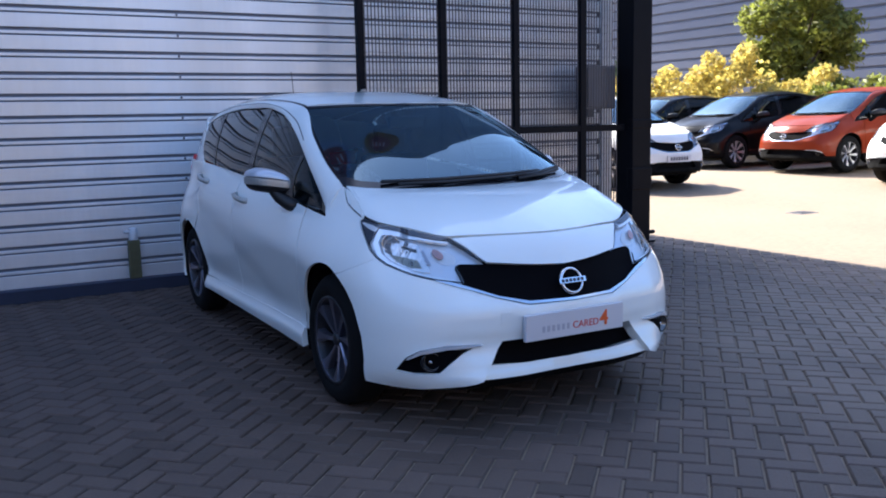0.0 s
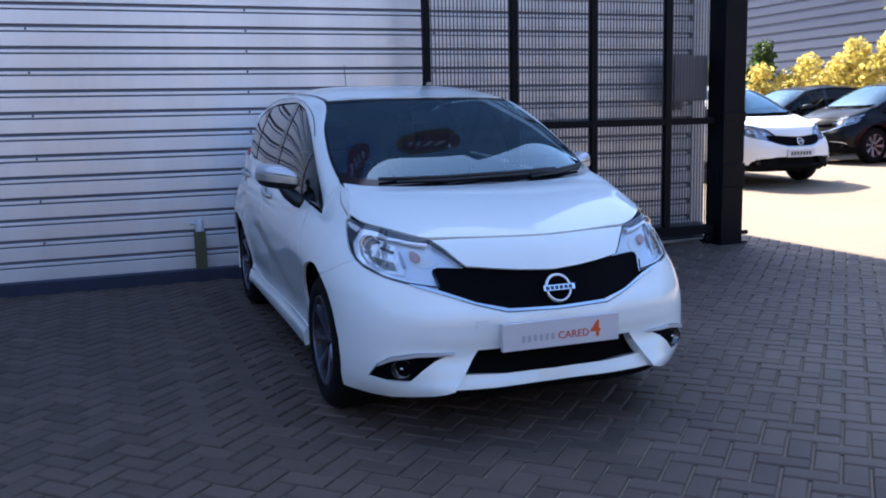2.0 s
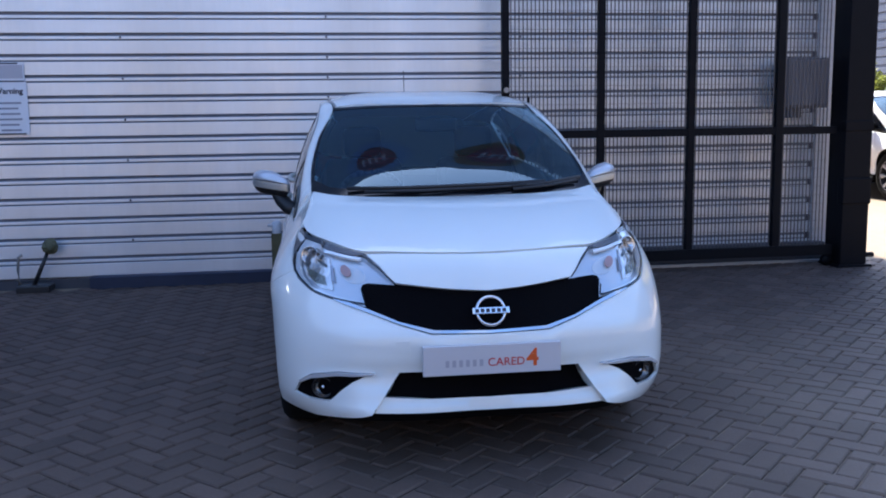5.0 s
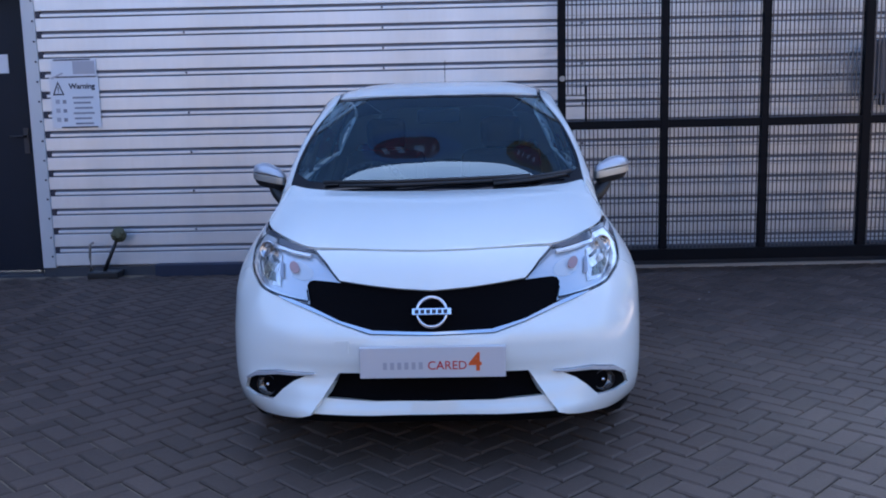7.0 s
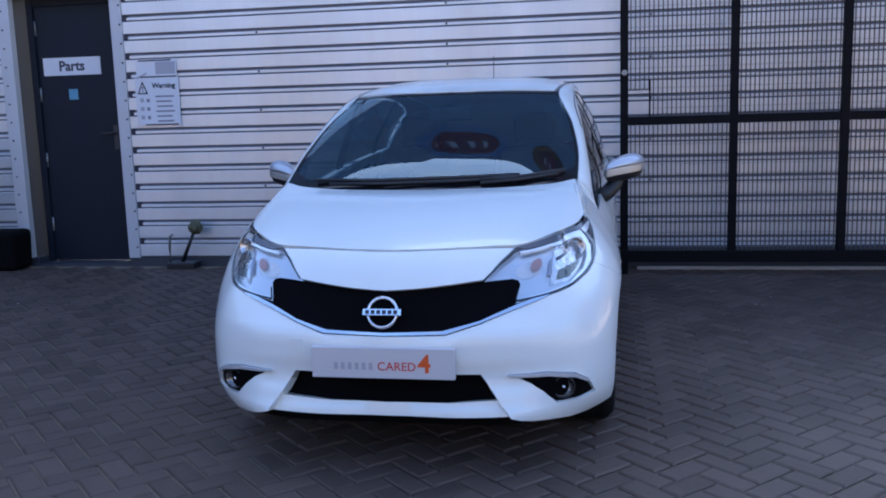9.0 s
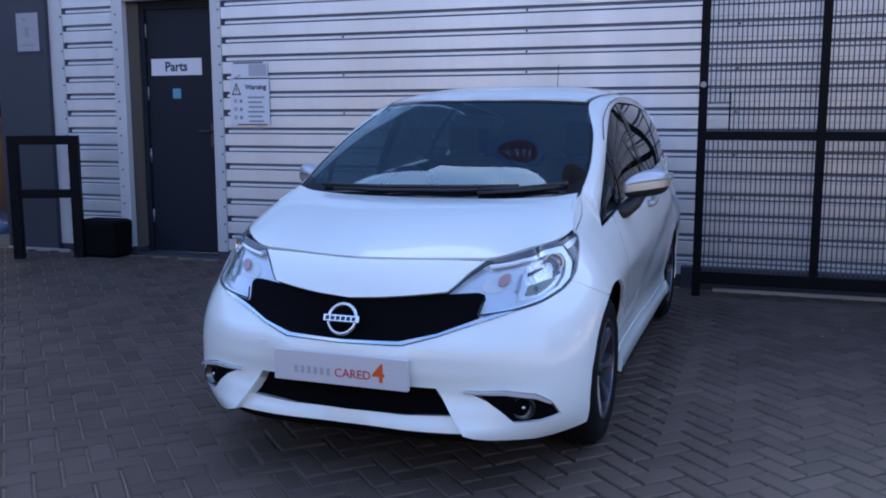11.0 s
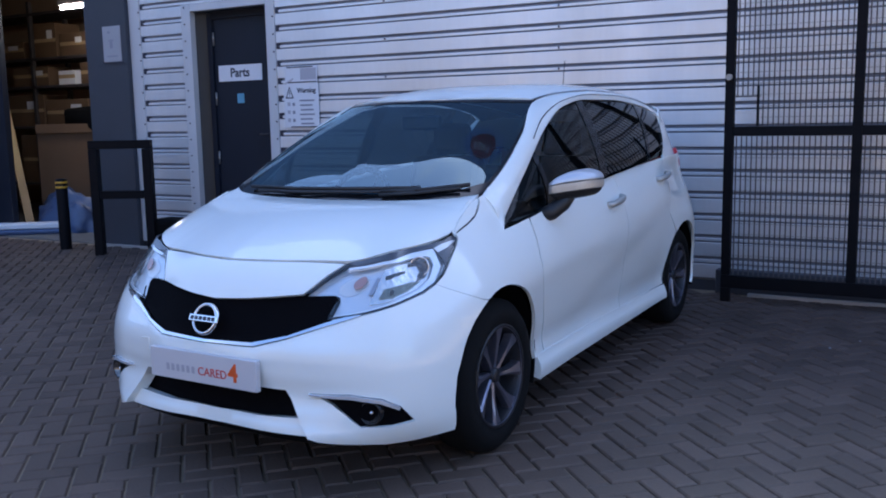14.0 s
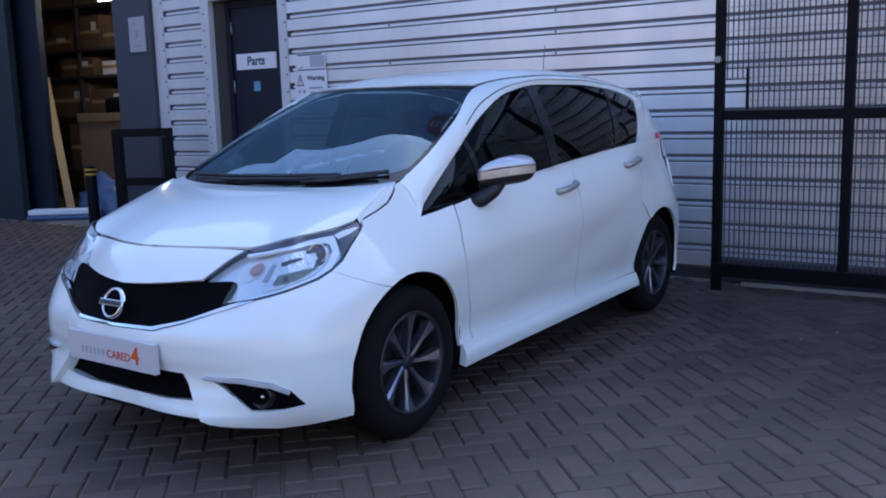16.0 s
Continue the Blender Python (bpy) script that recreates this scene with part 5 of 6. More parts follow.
        brow = [(0.458, 0.8135)] + [(u, HOOD_LINE(u) - 0.004) for u in (0.56, 0.66, 0.76, 0.86, 0.96, 1.06, 1.12, 1.183)] + [(1.196, 0.873), (1.157, 0.848), (1.097, 0.812), (1.062, 0.788), (1.062, 0.82), (1.052, 0.853), (0.9, 0.843), (0.76, 0.831), (0.62, 0.824), (0.5, 0.807)]
        sheet("lamp_brow", [f(brow)], shell, "brow", light, 0.03, 0.03, lift=-0.003, depth=0.006, warp=warp, label="dark grey brow over the lamp")
        tip = [(1.052, 0.850), (1.10, 0.861), (1.165, 0.869), (1.178, 0.866), (1.12, 0.848), (1.06, 0.835)]
        sheet("tip_strip", [f(tip)], shell, "lamp_pale", light, 0.03, 0.03, lift=0.0, depth=0.004, warp=warp, label="pale strip in the rear tip of the lamp")
        low = LAMP_LOW[5:]
        seal = low + [(u - 0.003, z + 0.0055) for u, z in reversed(low)]
        inner = [(0.35, 0.711), (0.375, 0.735), (0.41, 0.772), (0.458, 0.8135), (0.462, 0.8095), (0.4145, 0.7695), (0.380, 0.734), (0.357, 0.712)]
        sheet("lamp_seal", [f(seal), f(inner)], shell, "gloss_black", light, 0.03, 0.03, lift=-0.003, depth=0.004, warp=warp, label="thin black edge of the lamp")
        sheet("lens", [f(lamp)], shell, "lens", light, 0.04, 0.04, lift=-0.001, depth=0.0, warp=warp, label="clear lamp cover")
        # fog lamp
        fog = sheet("fog_lamp_recess", [f([(u, z + (0.003 if z > 0.35 else -0.003)) for u, z in FOG])], shell, "grille", lift=-0.012, depth=0.0, label="black fog lamp recess", **k)
        p = Vector(shell(0.655, 0.322))
        n_way = Vector((0.25, -1, 0.0)).normalized()
        mm = Matrix.Translation(Vector(w((p.x, p.y + 0.006, p.z)))) @ n_way.to_track_quat("Z", "Y").to_matrix().to_4x4()
        for nm, prof, mt, lab in (("fog_lamp", [(-0.03, 0.043), (0.002, 0.042), (0.002, 0.036), (-0.03, 0.035)], "gloss_black", "black ring of the round fog lamp"),
                                  ("fog_reflector", [(0.0, 0.0355), (-0.012, 0.028), (-0.02, 0.016), (-0.022, 0.001)], "fog_glass", "smoky fog lamp reflector"),
                                  ("fog_bulb", [(-0.022, 0.009), (-0.008, 0.008), (-0.004, 0.004), (-0.003, 0.001)], "chrome", "bright fog lamp bulb")):
            bm = bmesh.new()
            lathe(bm, prof, 24, mm, "z")
            bmesh.ops.transform(bm, matrix=Matrix.Diagonal((sgn, 1, 1, 1)), verts=bm.verts[:])
            part(nm, bm, mt, fog, lab, smooth=True)
        blade = [(0.435, 0.387), (0.59, 0.389), (0.70, 0.371), (0.76, 0.34), (0.754, 0.332), (0.697, 0.358), (0.59, 0.376), (0.45, 0.379)]
        sheet("chrome_blade", [f(blade)], shell, "blade", fog, 0.04, 0.04, lift=0.012, depth=0.03, warp=warp, label="chrome blade over the fog lamp")
        # mirror
        arm = bmesh.new()
        tube(arm, [w((sgn * a, b, c)) for a, b, c in ((0.735, 1.37, 0.885), (0.775, 1.40, 0.90), (0.81, 1.435, 0.935), (0.835, 1.46, 0.985))], 0.036, 12)
        mirror = part("mirror_arm", arm, "black", root, "black door mirror arm", smooth=True)
        for nm, lo, hi, mt, lab in (("mirror_cap", 0.016, 0.075, "satin", "silver mirror cap"), ("mirror_band", -0.022, 0.013, "satin_low", "satin silver lower mirror shell"), ("mirror_base", -0.056, -0.024, "black", "black underside of the mirror")):
            bm = bmesh.new()
            bmesh.ops.create_uvsphere(bm, u_segments=28, v_segments=18, radius=1.0)
            for v in bm.verts:
                x, y, z = v.co
                x, y, z = (math.copysign(abs(t) ** 0.6, t) for t in (x, y, z))
                y = y if y < 0 else y * 0.3
                zz = z * 0.068 * (1 + 0.05 * x - 0.35 * max(0.0, -x - 0.1) - 0.35 * max(0.0, x - 0.35)) if z > 0 else z * 0.056
                zz = max(lo, min(hi, zz))
                shrink = 1.0 if nm != "mirror_base" else 0.93
                v.co = Vector(w((sgn * (0.866 + 0.094 * x * shrink + 0.02 * y), 1.495 + 0.105 * y * shrink + 0.045 * x, 1.014 + zz + 0.014 * x)))
            part(nm, bm, mt, mirror, lab, smooth=nm == "mirror_cap")
        # wheels and wells
        for yc in (WHEEL_F, WHEEL_R):
            xw = 0.712 if yc < 2 else 0.696
            p = w((xw, yc, 0.3))
            wheel(root, sgn * (p[0]), p[1], tyre_r, sgn, "alloy_pale" if trim else "alloy")
            bm = bmesh.new()
            pts = [(math.cos(radians(a)), math.sin(radians(a))) for a in range(-20, 201, 10)]
            ym, ra = (ARCH_MID, ARCH_F + 0.012) if yc < 2 else (yc, ARCH + 0.015)
            rows = [[bm.verts.new(Vector(w((sgn * x, ym + ra * c, 0.315 + ra * s)))) for c, s in pts] for x in (0.79, 0.45)]
            for i in range(len(pts) - 1):
                bm.faces.new((rows[0][i], rows[0][i + 1], rows[1][i + 1], rows[1][i]))
            bm.faces.new(rows[1])
            part("wheel_well", bm, "under", root)
        tail = [(uy(3.70), 1.0), (uy(3.74), 1.10), (uy(3.95), 1.10), (U_TAIL - 0.45, 1.06), (U_TAIL - 0.45, 0.86), (uy(3.9), 0.93)]
        sheet("tail_light", [f(tail)], shell, "red_lens", lift=0.006, depth=0.03, **k)

    # windscreen, roof, back
    sheet("windscreen", [[(-1, 0.0), (1, 0.0), (1, 1), (-1, 1)]], screen, "screen", root, 0.08 * fine, 0.08 * fine, lift=-0.003, depth=0.0, warp=warp, middle=(0, 2.2, 0.6))
    left = [(0.0, 0.0), (1, 0.0), (1, 1), (0, 1), (0, 0.968), (0.984, 0.965), (0.976, 0.12), (0.85, 0.065), (0.5, 0.045), (0, 0.045)]
    sheet("windscreen_border", [left, flip(left)], screen, "gloss_black", root, 0.08 * fine, 0.1 * fine, lift=-0.0005, depth=0.004, warp=warp, middle=(0, 2.2, 0.6), label="black printed border of the windscreen")
    sheet("roof", [[(-0.985, 0.0), (0.985, 0.0), (0.985, 1), (-0.985, 1)]], roof, "paint", root, 0.08 * fine, 0.05 * fine, colour=colour, warp=warp, middle=(0, 2.5, 0.6))
    for sgn in (1, -1):
        sheet("roof_seal", [[(sgn * 0.97, 0.0), (sgn * 1.0, 0.0), (sgn * 1.0, 1.0), (sgn * 0.97, 1.0)]], roof, "gloss_black", root, 0.05, 0.05 * fine, lift=0.001, depth=0.012, warp=warp, middle=(0, 2.5, 0.6), label="dark roof channel")
    sheet("headlining", [[(-0.98, 0.01), (0.98, 0.01), (0.98, 0.98), (-0.98, 0.98)]], roof, "lining", root, 0.1 * fine, 0.1 * fine, lift=-0.022, depth=0.0, warp=warp, middle=(0, 2.5, 0.6), label="grey cabin headlining")
    def rear(s, r):
        p = roof(s, 1.0)
        u = U_TAIL - abs(s) * (U_TAIL - uy(3.9))
        q = shell(u, 0.45)
        x, y, z = (p[i] + (abs(q[i]) - abs(p[i])) * r if i else math.copysign(abs(p[0]) + (abs(q[0]) - abs(p[0])) * max(0.0, r) ** 0.7, s) for i in range(3))
        return (x, y + 0.1 * math.sin(math.pi * r), z)
    sheet("tailgate", [[(-1, 0.0), (1, 0.0), (1, 1), (-1, 1)]], rear, "paint", root, 0.1, 0.1, colour=colour, warp=warp, middle=(0, 2.5, 0.6))
    def rear_side(s, r):
        a, b = RAIL(1.0), WINDOW_TOP(1.0)
        t0 = [b[i] + (WINDOW_LOW(1.0)[i] - b[i]) * r for i in range(3)]
        e = rear(1.0, r * 0.42)
        return tuple(t0[i] + (e[i] - t0[i]) * s + (0.02 * math.sin(math.pi * s) if i == 0 else 0) for i in range(3))
    for sgn in (1, -1):
        fn = rear_side if sgn > 0 else (lambda s, r: (-rear_side(s, r)[0], *rear_side(s, r)[1:]))
        sheet("rear_pillar", [[(-0.02, -0.12), (1, -0.12), (1, 1.1), (-0.02, 1.1)]], fn, "paint", root, 0.15, 0.15, colour=colour, warp=warp, middle=(0, 2.2, 0.7))
    bump = [(uy(3.925), 0.22), (uy(3.925), 0.6), (U_TAIL - 0.01, 0.6), (U_TAIL - 0.01, 0.22)]
    sheet("rear_bumper", [bump, flip(bump)], shell, "paint", colour=colour, **k)

    # dark gaps between the panels
    def gap(points, wd=0.014):
        out = []
        for (u0, v0), (u1, v1) in zip(points, points[1:]):
            d = math.hypot(u1 - u0, v1 - v0) + 1e-9
            a, b = -(v1 - v0) / d * wd, (u1 - u0) / d * wd
            out.append([(u0 + a, v0 + b), (u1 + a, v1 + b), (u1 - a, v1 - b), (u0 - a, v0 - b)])
        return out
    lines_of = [[(0, 0.812), (0.25, 0.812), (0.44, 0.81)], [(1.208, 0.889), (uy(0.70), 0.8965), (uy(0.778), 0.914), (uy(0.849), 0.937), (uy(0.891), 0.962), (uy(0.92), 0.986), (uy(0.925), 0.996)], [(uy(1.279), 0.3), (uy(1.247), 0.45), (uy(1.208), 0.56), (uy(1.178), 0.65), (uy(1.176), 0.735), (uy(1.195), 0.8), (uy(1.217), 0.885)],
                [(uy(2.293), 0.3), (uy(2.293), 0.6), (uy(2.285), 0.98)], [(uy(3.084), 0.74), (uy(3.164), 0.9), (uy(3.19), 1.04)]]
    for sgn in (1, -1):
        for pts in lines_of:
            polys = [q if sgn > 0 else flip(q) for q in gap(pts)]
            sheet("panel_gap", polys, shell, "under", root, 0.05, 0.05, lift=-0.011, depth=0.0, warp=warp, label="dark gap between body panels")

    bm = bmesh.new()
    for x0, y0, z0, x1, y1, z1 in ((-0.60, 0.25, 0.19, 0.60, 4.0, 0.23), (-0.5, 0.35, 0.23, 0.5, 1.1, 0.72), (-0.76, 1.2, 0.2, 0.76, 3.05, 0.23), (-0.5, 3.0, 0.23, 0.5, 3.95, 0.6)):
        box(bm, x0, y0, z0, x1, y1, z1)
    for v in bm.verts:
        v.co = Vector(w(v.co))
    part("floor_pan", bm, "under", root)

    # cabin
    bm = bmesh.new()
    for x0, y0, z0, x1, y1, z1 in ((-0.68, 1.0, 0.2, 0.68, 3.95, 0.3), (-0.66, 1.12, 0.25, 0.66, 1.2, 0.8), (-0.62, 3.6, 0.3, 0.62, 3.8, 0.95), (-0.7, 1.2, 0.25, -0.66, 3.7, 0.86), (0.66, 1.2, 0.25, 0.7, 3.7, 0.86)):
        box(bm, x0, y0, z0, x1, y1, z1)
    for v in bm.verts:
        v.co = Vector(w(v.co))
    part("cabin_tub", bm, "under", root)
    bm = bmesh.new()
    rows = []
    for y, z in ((0.84, 0.955), (0.95, 0.985), (1.15, 0.985), (1.32, 0.965), (1.40, 0.92), (1.42, 0.75), (1.40, 0.6)):
        rows.append([bm.verts.new(Vector(w((x, y + 0.09 * (x / 0.6) ** 2, z - 0.02 * (x / 0.6) ** 2)))) for x in (-0.64, -0.45, -0.2, 0, 0.2, 0.45, 0.64)])
    for p, q2 in zip(rows, rows[1:]):
        for i in range(6):
            bm.faces.new((p[i], p[i + 1], q2[i + 1], q2[i]))
    dash = part("dashboard", bm, "dash", root, "grey dashboard top", smooth=True)
    bm = bmesh.new()
    mm = Matrix.Translation(Vector(w((-0.35, 1.52, 0.90)))) @ pose(0, 0, 0, 65, 0, 0)
    for i in range(28):
        a0, a1 = 2 * math.pi * i / 28, 2 * math.pi * (i + 1) / 28
        rod(bm, mm @ Vector((0.18 * math.cos(a0), 0.18 * math.sin(a0), 0)), mm @ Vector((0.18 * math.cos(a1), 0.18 * math.sin(a1), 0)), 0.016, 6)
    for a in (0.3, math.pi - 0.3, -math.pi / 2):
        rod(bm, mm @ Vector((0, 0, -0.02)), mm @ Vector((0.18 * math.cos(a), 0.18 * math.sin(a), 0)), 0.016, 6)
    part("steering_wheel", bm, "black", root, "black three-spoke steering wheel", smooth=True)
    for x in (-0.35, 0.35):
        bm = bmesh.new()
        box(bm, x - 0.24, 1.85, 0.42, x + 0.24, 2.35, 0.60, 0.05)
        box(bm, -0.24, -0.06, 0, 0.24, 0.07, 0.62, 0.05, Matrix.Translation((x, 2.32, 0.5)) @ pose(0, 0, 0, -16, 0, 0))
        for v in bm.verts:
            v.co = Vector(w(v.co))
        seat = part("front_seat", bm, "cloth", root, "dark cloth front seat", smooth=False)
        bm = boxed(-0.12, -0.05, 0, 0.12, 0.05, 0.19, 0.04, Matrix.Translation((x, 2.53, 1.10)))
        for v in bm.verts:
            v.co = Vector(w(v.co))
        part("headrest", bm, "cloth", seat)
    bm = boxed(-0.62, 3.15, 0.45, 0.62, 3.35, 1.0, 0.05)
    for v in bm.verts:
        v.co = Vector(w(v.co))
    part("rear_seat", bm, "cloth", root, "dark cloth rear bench")
    bm = boxed(-0.11, -0.015, -0.035, 0.11, 0.02, 0.035, 0.012, Matrix.Translation(Vector(w((0, 1.58, 1.30)))))
    part("rear_view_mirror", bm, "black", root)

    # wipers
    def on_screen(s, r, o):
        p = screen(s, r)
        return Vector(w((p[0], p[1] - o * 0.5, p[2] + o)))
    for pts, nm in (([(-0.72, 0.03), (-0.3, 0.042), (0.2, 0.054), (0.6, 0.06)], "wiper"), ([(0.36, 0.034), (0.62, 0.046), (0.9, 0.066)], "wiper")):
        bm = bmesh.new()
        tube(bm, [on_screen(s, r + 0.006, 0.013) for s, r in pts], 0.0095, 6)
        tube(bm, [on_screen(s * 0.9 + 0.04, max(0.014, r - 0.018), 0.014) for s, r in pts], 0.0075, 6)
        part(nm, bm, "black", root, "black wiper blade", smooth=True)
    sheet("cowl", [[(-0.995, -0.035), (0.995, -0.035), (0.995, 0.04), (-0.995, 0.04)]], screen, "black", root, 0.08, 0.05, lift=-0.006, depth=0.01, warp=warp, middle=(0, 2.2, 0.6), label="black plastic cowl under the wipers")

    # badge
    c = Vector(w((0, shell(0, 0.61)[1], 0.612)))
    mm = Matrix.Translation(c + Vector((0, -0.014, 0.004))) @ pose(0, 0, 0, 68, 0, 0)
    bm = bmesh.new()
    lathe(bm, [(-0.004, 0.060), (0.006, 0.058), (0.01, 0.053), (0.006, 0.048), (-0.004, 0.047), (-0.004, 0.060)], 40, mm, "z")
    badge = part("badge", bm, "chrome", root, "round chrome badge with a cross bar", smooth=True)
    bm = boxed(-0.070, -0.013, -0.004, 0.070, 0.013, 0.013, 0.003, mm)
    part("badge_bar", bm, "chrome", badge)
    bm = bmesh.new()
    for i in range(6):
        box(bm, -0.060 + i * 0.0204, -0.007, 0.0135, -0.060 + i * 0.0204 + 0.014, 0.007, 0.015, 0.0, mm)
    part("badge_marks", bm, "ink_dark", badge, "dark marks on the badge")
    if plate:
        mm = Matrix.Translation(Vector(w((0, 0.026, 0.44)))) @ pose(0, 0, 0, 90, 0, 0)
        bm = boxed(-0.26, -0.0555, -0.022, 0.26, 0.0555, 0.0, 0.002, mm)
        np_ = part("show_plate", bm, "plate", root, "pale show plate with red and orange lettering")
        if plate == "words":
            words("lettering", "CARED", 0.044, "ink_red", np_, mm @ Matrix.Translation((0.052, -0.012, 0.0008)), squeeze=1.0, label="red lettering CARED")
            words("numeral", "4", 0.092, "ink_orange", np_, mm @ Matrix.Translation((0.152, -0.002, 0.0008)), bold=0.002, label="large orange numeral 4")
            bm = bmesh.new()
            for i in range(6):
                box(bm, -0.177 + i * 0.0255, -0.024, 0.0, -0.177 + i * 0.0255 + 0.014, 0.002, 0.0012, 0.0, mm)
            part("lettering_bars", bm, "ink_pale", np_, "thin grey marks beside the lettering")
        else:
            bm = bmesh.new()
            for i in range(7):
                box(bm, -0.2 + i * 0.058, -0.03, 0.0, -0.2 + i * 0.058 + 0.04, 0.03, 0.0016, 0.0, mm)
            part("plate_bars", bm, "ink_dark", np_, "dark bars of the plate")
    return root


def hatch_warp(p):
    """The tail is a hand's width shorter than the curves above."""
    return (p[0], p[1] - 0.04 * min(1.6, max(0.0, p[1] - 1.9)), p[2])


hatchback = car("hatchback_car", "white five-door hatchback with silver mirrors parked on the paving", (0.862, 0.895, 0.872), (2.389, 3.0, 0), -0.65, hatch_warp, plate="words")
p = Vector(hatch_warp(roof(0, 0.78)))
bm = bmesh.new()
rod(bm, (p.x, p.y, p.z - 0.005), (p.x, p.y + 0.04, p.z + 0.03), 0.018, 10, 0.008)
rod(bm, (p.x, p.y + 0.03, p.z + 0.025), (p.x, p.y + 0.07, p.z + 0.23), 0.0025, 6)
part("aerial", bm, "black", hatchback, "short black roof aerial")


# ---- the sunlit car park beyond the gate ----
def suv_warp(p):
    return (p[0] * 1.05, p[1] * 1.045, p[2] * 1.045 + 0.035)


def repaint(root, colour):
    for o in root.children_recursive:
        if o.data.materials and o.data.materials[0] == M["paint_dull"]:
            o.color = (*colour, 1)


suv = car("parked_car", "white compact suv with dark lower trim parked in the sun", (0.80, 0.80, 0.80), (10.87, 10.98, rise(10.87, 11.9)), 0, suv_warp, 1.6, 0.345, True, "cars parked in the yard", "black")
DUSTY = {M["paint"]: M["paint_dull"], M["lamp_silver"]: M["lamp_grey"], M["lamp_rim"]: M["lamp_grey"], M["black"]: M["under"], M["satin"]: M["black"], M["satin_low"]: M["black"], M["lamp_pale"]: M["bowl"]}
for o in suv.children_recursive:
    if o.data.materials and o.data.materials[0] in DUSTY:
        o.data.materials[0] = DUSTY[o.data.materials[0]]
for x, y, rz, colour, label in ((14.15, 11.7, -92, (0.22, 0.032, 0.010), "metallic orange-red compact suv parked in the sun"), (13.95, 14.2, -90, (0.004, 0.004, 0.005), "black estate car parked beside the red suv"),
                                (14.0, 16.9, -90, (0.006, 0.006, 0.008), "dark grey car parked at the end of the row"), (13.3, 8.7, -88, (0.78, 0.78, 0.78), "white car parked at the near end of the row")):
    c = copy_thing(suv, pose(x, y, rise(x + 1, y), 0, 0, rz))
    repaint(c, colour)
    c["label"] = label
    for o in list(c.children_recursive):
        if o.name.startswith(("show_plate", "plate_bars")):
            bpy.data.objects.remove(o)


def leaves(bm, rng_, centre, radii, count, size, hollow=0.55):
    """Small bent leaf clumps in and on an uneven crown."""
    c = Vector(centre)
    for _ in range(count):
        d = Vector((rng_.gauss(0, 1), rng_.gauss(0, 1), rng_.gauss(0, 1))).normalized()
        r = (hollow + (1 - hollow) * rng_.random() ** 0.5) * (0.82 + 0.4 * noise.noise(d * 2.3 + c))
        p = c + Vector((d.x * radii[0], d.y * radii[1], d.z * radii[2])) * r
        s = size * rng_.uniform(0.6, 1.4)
        m = Matrix.Translation(p) @ Euler((rng_.uniform(0, 6.3), rng_.uniform(0, 6.3), rng_.uniform(0, 6.3))).to_matrix().to_4x4()
        a = [bm.verts.new(m @ Vector(q)) for q in ((0, -s, 0), (s * 0.55, 0, s * 0.15), (0, s, 0), (-s * 0.55, 0, s * 0.15))]
        bm.faces.new(a)


rl = random.Random(21)
for i in range(13):
    y = 6.5 + i * 1.75
    x = 18.9 + rl.uniform(-0.3, 0.3)
    h = rl.uniform(1.05, 1.5) * (0.72 if i <= 5 else 1.0)
    tone = "leaf_yellow" if i in (5, 6, 7, 8) else "leaf_green" if i in (3, 4, 11) else "leaf_dark"
    shrub = thing("shrub", {"leaf_yellow": "bright yellow-green shrub in full sun", "leaf_green": "green garden shrub behind the parked cars", "leaf_dark": "dark green shrub behind the parked cars"}[tone], "shrub", (x, y, 0.155), 0, "shrubs along the car park")
    bm = bmesh.new()
    for k in range(7):
        a = rl.uniform(0, 6.3)
        rod(bm, (0.1 * math.cos(a), 0.1 * math.sin(a), 0), (0.5 * math.cos(a), 0.5 * math.sin(a), h), 0.025, 6, 0.01)
    part("stems", bm, "bark", shrub)
    bm = bmesh.new()
    leaves(bm, rl, (0, 0, h), (0.95, 1.15, h * 0.95), 1500, 0.075, 0.5)
    for k in range(6):
        a = rl.uniform(0, 6.3)
        leaves(bm, rl, (0.55 * math.cos(a), 0.85 * math.sin(a), h * rl.uniform(1.2, 1.95)), (0.4, 0.45, 0.4), 260, 0.07, 0.3)
    tagged(part("foliage", bm, tone, shrub), kind="stuff")


def tree(x, y, height, crown, tone, label, seed):
    r_ = random.Random(seed)
    t = thing("tree", label, "tree", (x, y, 0.155))
    bm = bmesh.new()
    rod(bm, (0, 0, 0), (0.05, 0.02, height * 0.5), 0.13, 12, 0.09)
    tips = []
    for k in range(9):
        a = k * 2.4
        b0 = Vector((0.04, 0.02, height * (0.36 + 0.018 * k)))
        tip = Vector((math.cos(a) * crown * 0.62, math.sin(a) * crown * 0.62, height * r_.uniform(0.55, 0.95)))
        rod(bm, b0, b0.lerp(tip, 0.5) + Vector((0, 0, 0.1)), 0.05, 8, 0.03)
        rod(bm, b0.lerp(tip, 0.5) + Vector((0, 0, 0.1)), tip, 0.03, 6, 0.01)
        tips.append(tip)
    part("trunk", bm, "bark", t)
    bm = bmesh.new()
    for tip in tips + [Vector((0, 0, height)), Vector((0.3, -0.3, height * 0.85)), Vector((-0.2, 0.3, height * 0.5)), Vector((0.2, -0.5, height * 0.42)), Vector((-0.3, -0.1, height * 0.62)), Vector((0.1, 0.7, height * 0.6))]:
        leaves(bm, r_, tip, (crown * 0.42, crown * 0.42, crown * 0.36), 800, 0.085, 0.25)
    tagged(part("crown", bm, tone, t), kind="stuff")


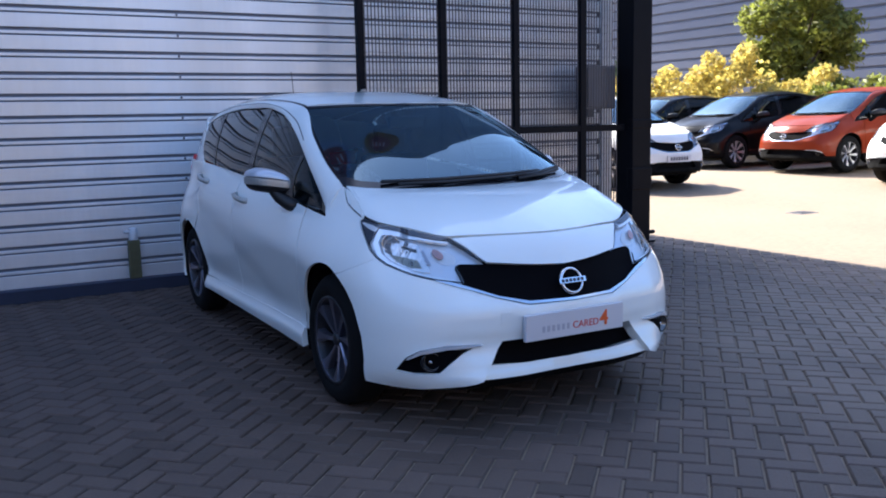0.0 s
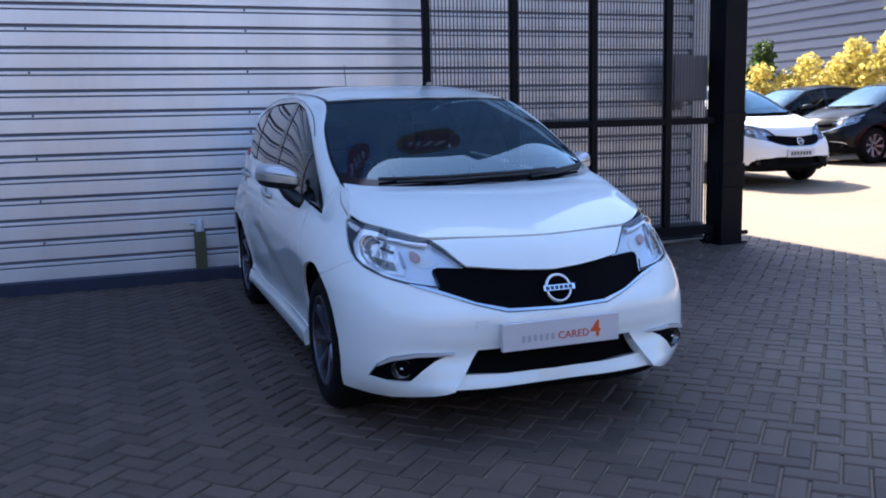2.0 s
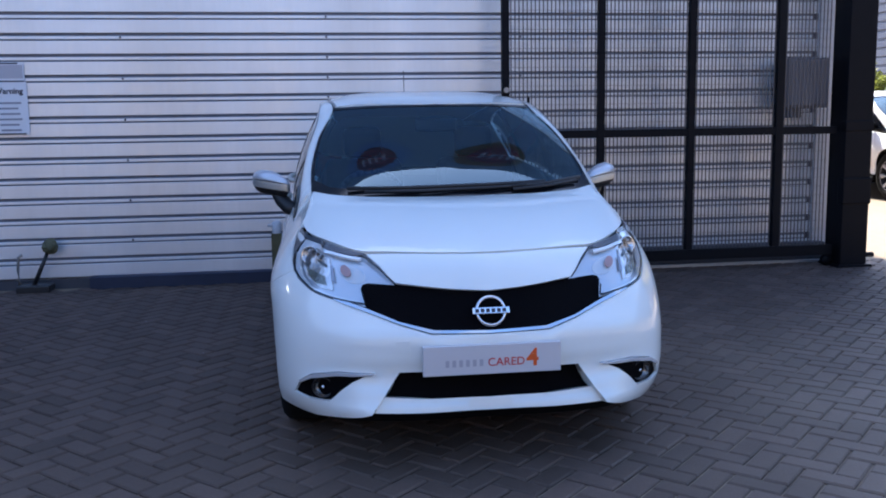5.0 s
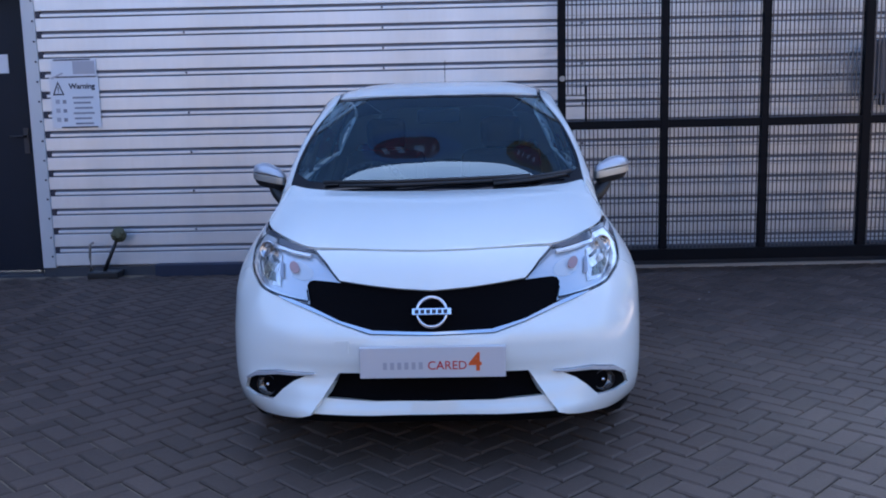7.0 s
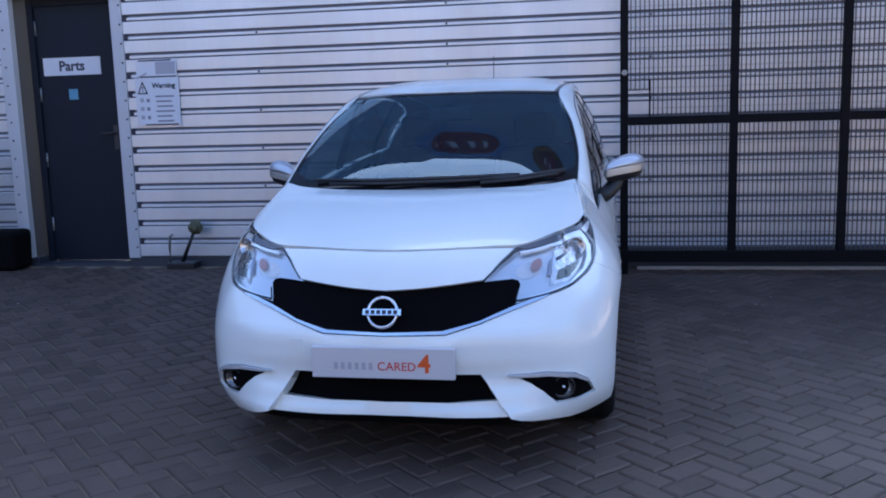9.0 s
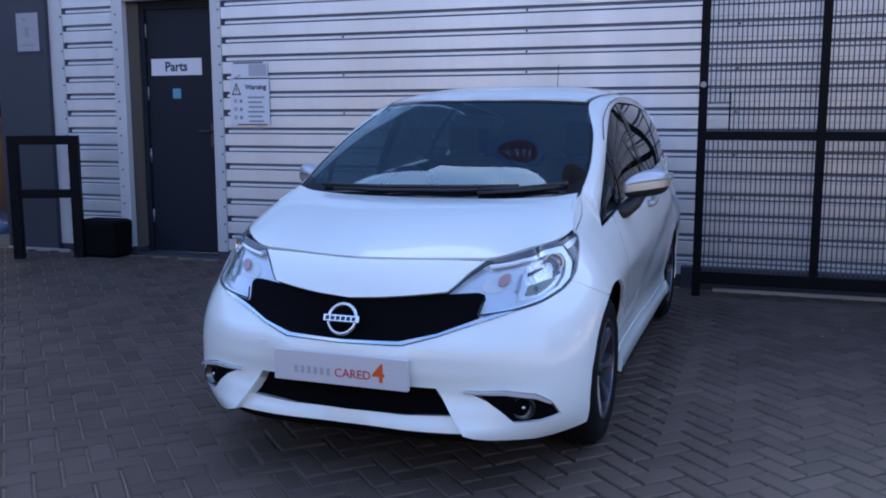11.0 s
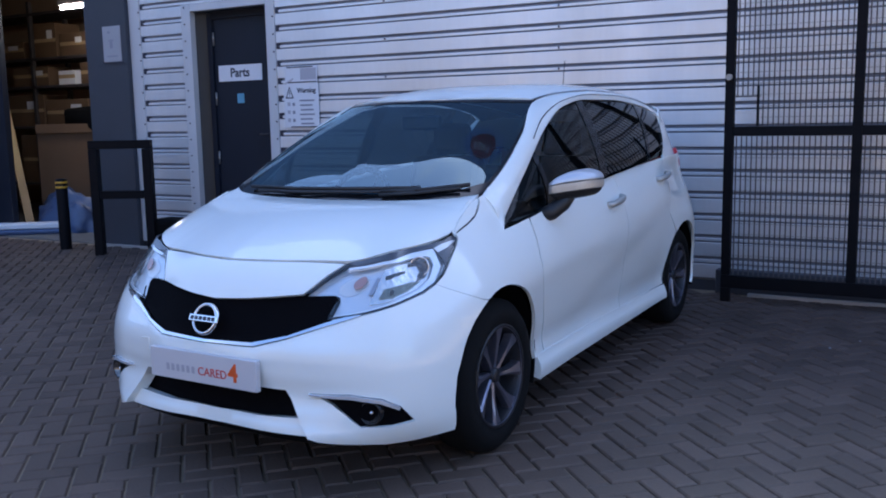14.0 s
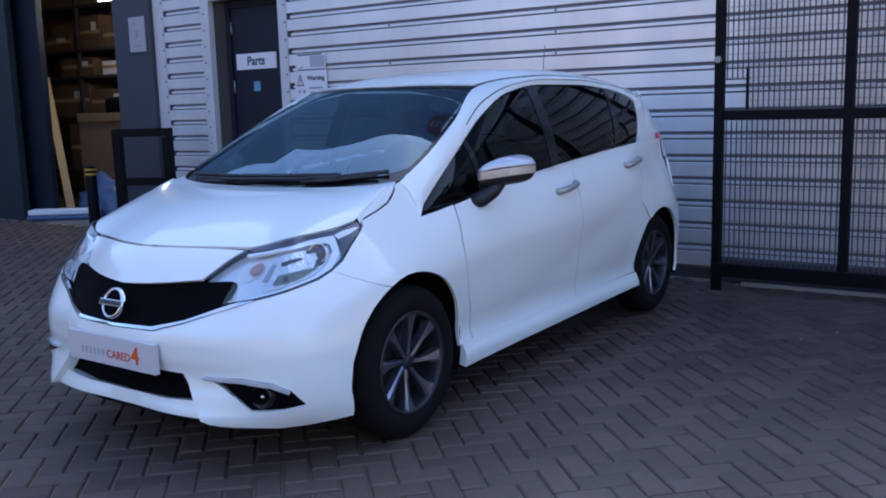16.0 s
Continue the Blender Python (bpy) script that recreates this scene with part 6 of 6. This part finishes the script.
tree(21.2, 17.0, 4.8, 1.75, "leaf_green", "young green tree behind the car park shrubs", 3)
shed = thing("warehouse", "long pale grey ribbed warehouse beyond the shrubs", "building", (28, 24, 0.0))
bm = bmesh.new()
zs = [0.0]
while zs[-1] < 9.6:
    zs += [zs[-1] + 0.28, zs[-1] + 0.31, zs[-1] + 0.37, zs[-1] + 0.40]
cols = [[bm.verts.new((0.0 if i % 4 in (0, 1) else 0.08, y, z)) for i, z in enumerate(zs)] for y in (-24, 30)]
for i in range(len(zs) - 1):
    bm.faces.new((cols[0][i], cols[1][i], cols[1][i + 1], cols[0][i + 1]))
part("wall", bm, "shed_clad", shed)
part("body", boxed(0.2, -24, 0.0, 14, 30, zs[-1] - 0.02), "shed_clad", shed)
part("roof", boxed(-0.3, -24.3, zs[-1], 14.3, 30.3, zs[-1] + 0.3), "slate", shed)
for y, h in ((-7.2, 2.6), (-5.3, 2.4)):
    t = thing("fence_post", "dark steel fence post behind the shrubs", "post", (21.9, 24 + y, 0.14))
    part("shaft", boxed(-0.07, -0.07, 0, 0.07, 0.07, h + 1.0, 0.006), "gate", t)
cover = thing("manhole_cover", "small dark iron drain cover in the sunlit yard", "drain cover", (10.0, 7.9, rise(10.0, 7.9) - 0.012))
part("plate", boxed(-0.14, -0.1, -0.01, 0.14, 0.1, 0.012, 0.003), "rack", cover)
part("frame", boxed(-0.17, -0.13, -0.012, 0.17, 0.13, 0.008, 0.003), "steel", cover)

# ---- paving, block by block ----
def paver_mesh():
    bm = bmesh.new()
    L, W, c = 0.0952, 0.0452, 0.0065
    rows = [(L, W, -0.018), (L, W, -c), (L - c, W - c, 0)]
    rings = [[bm.verts.new((sx * a, sy * b, z)) for sx, sy in ((-1, -1), (1, -1), (1, 1), (-1, 1))] for a, b, z in rows]
    for p, q in zip(rings, rings[1:]):
        for i in range(4):
            bm.faces.new((p[i], p[(i + 1) % 4], q[(i + 1) % 4], q[i]))
    bm.faces.new(rings[2])
    me = bpy.data.meshes.new("paving_block")
    bm.to_mesh(me)
    bm.free()
    me.materials.append(M["paver"])
    return me


# dark blocks end at the shadow edge; the sunlit ground is coloured paler
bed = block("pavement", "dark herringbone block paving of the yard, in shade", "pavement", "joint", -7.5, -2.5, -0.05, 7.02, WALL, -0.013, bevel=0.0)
PAVER = paver_mesh()
rng = random.Random(4)
near, rest = [], []
c45 = math.sqrt(0.5)
for i in range(-46, 42):
    for j in range(-40, 32):
        # the pattern repeats by (1, 1) and (2, -2) in cells of 0.1 m
        for flat in (True, False):
            gx = i + 2 * j
            gy = i - 2 * j
            px, py = (gx + 1.0, gy + 0.5) if flat else (gx + 0.5, gy + 2.0)
            x, y = 0.1 * (px * c45 - py * c45) + 2.0, 0.1 * (px * c45 + py * c45) + 3.0
            if not (-7.4 < x < 6.95 and -2.4 < y < WALL - 0.1):
                continue
            m = pose(x, y, rng.uniform(-0.002, 0.0015), rng.uniform(-0.25, 0.25), rng.uniform(-0.25, 0.25), 45 + (0 if flat else 90) + rng.uniform(-0.6, 0.6))
            (near if 0.6 < x < 4.6 and 2.0 < y < 3.0 else rest).append(m)
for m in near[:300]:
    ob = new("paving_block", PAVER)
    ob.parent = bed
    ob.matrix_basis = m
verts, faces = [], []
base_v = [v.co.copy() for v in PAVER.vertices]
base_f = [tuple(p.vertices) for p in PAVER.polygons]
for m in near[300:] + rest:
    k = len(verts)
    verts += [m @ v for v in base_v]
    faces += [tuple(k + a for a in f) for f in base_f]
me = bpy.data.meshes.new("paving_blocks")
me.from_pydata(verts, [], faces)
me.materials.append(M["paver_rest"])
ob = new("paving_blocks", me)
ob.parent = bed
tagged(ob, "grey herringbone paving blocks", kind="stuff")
bits = bmesh.new()
for _ in range(26):
    x, y, s = rng.uniform(-3.0, 5.5), rng.uniform(2.2, 7.3), rng.uniform(0.003, 0.008)
    if 1.4 < x < 3.4 and y > 2.7:
        continue
    box(bits, -s, -s * 0.6, -0.001, s, s * 0.6, s * 0.5, s * 0.2, pose(x, y, 0.001, 0, 0, rng.uniform(0, 180)), 1)
tagged(finish(bits, "litter", "paper"), "scattered pale grit and scraps on the paving", "litter", kind="stuff")
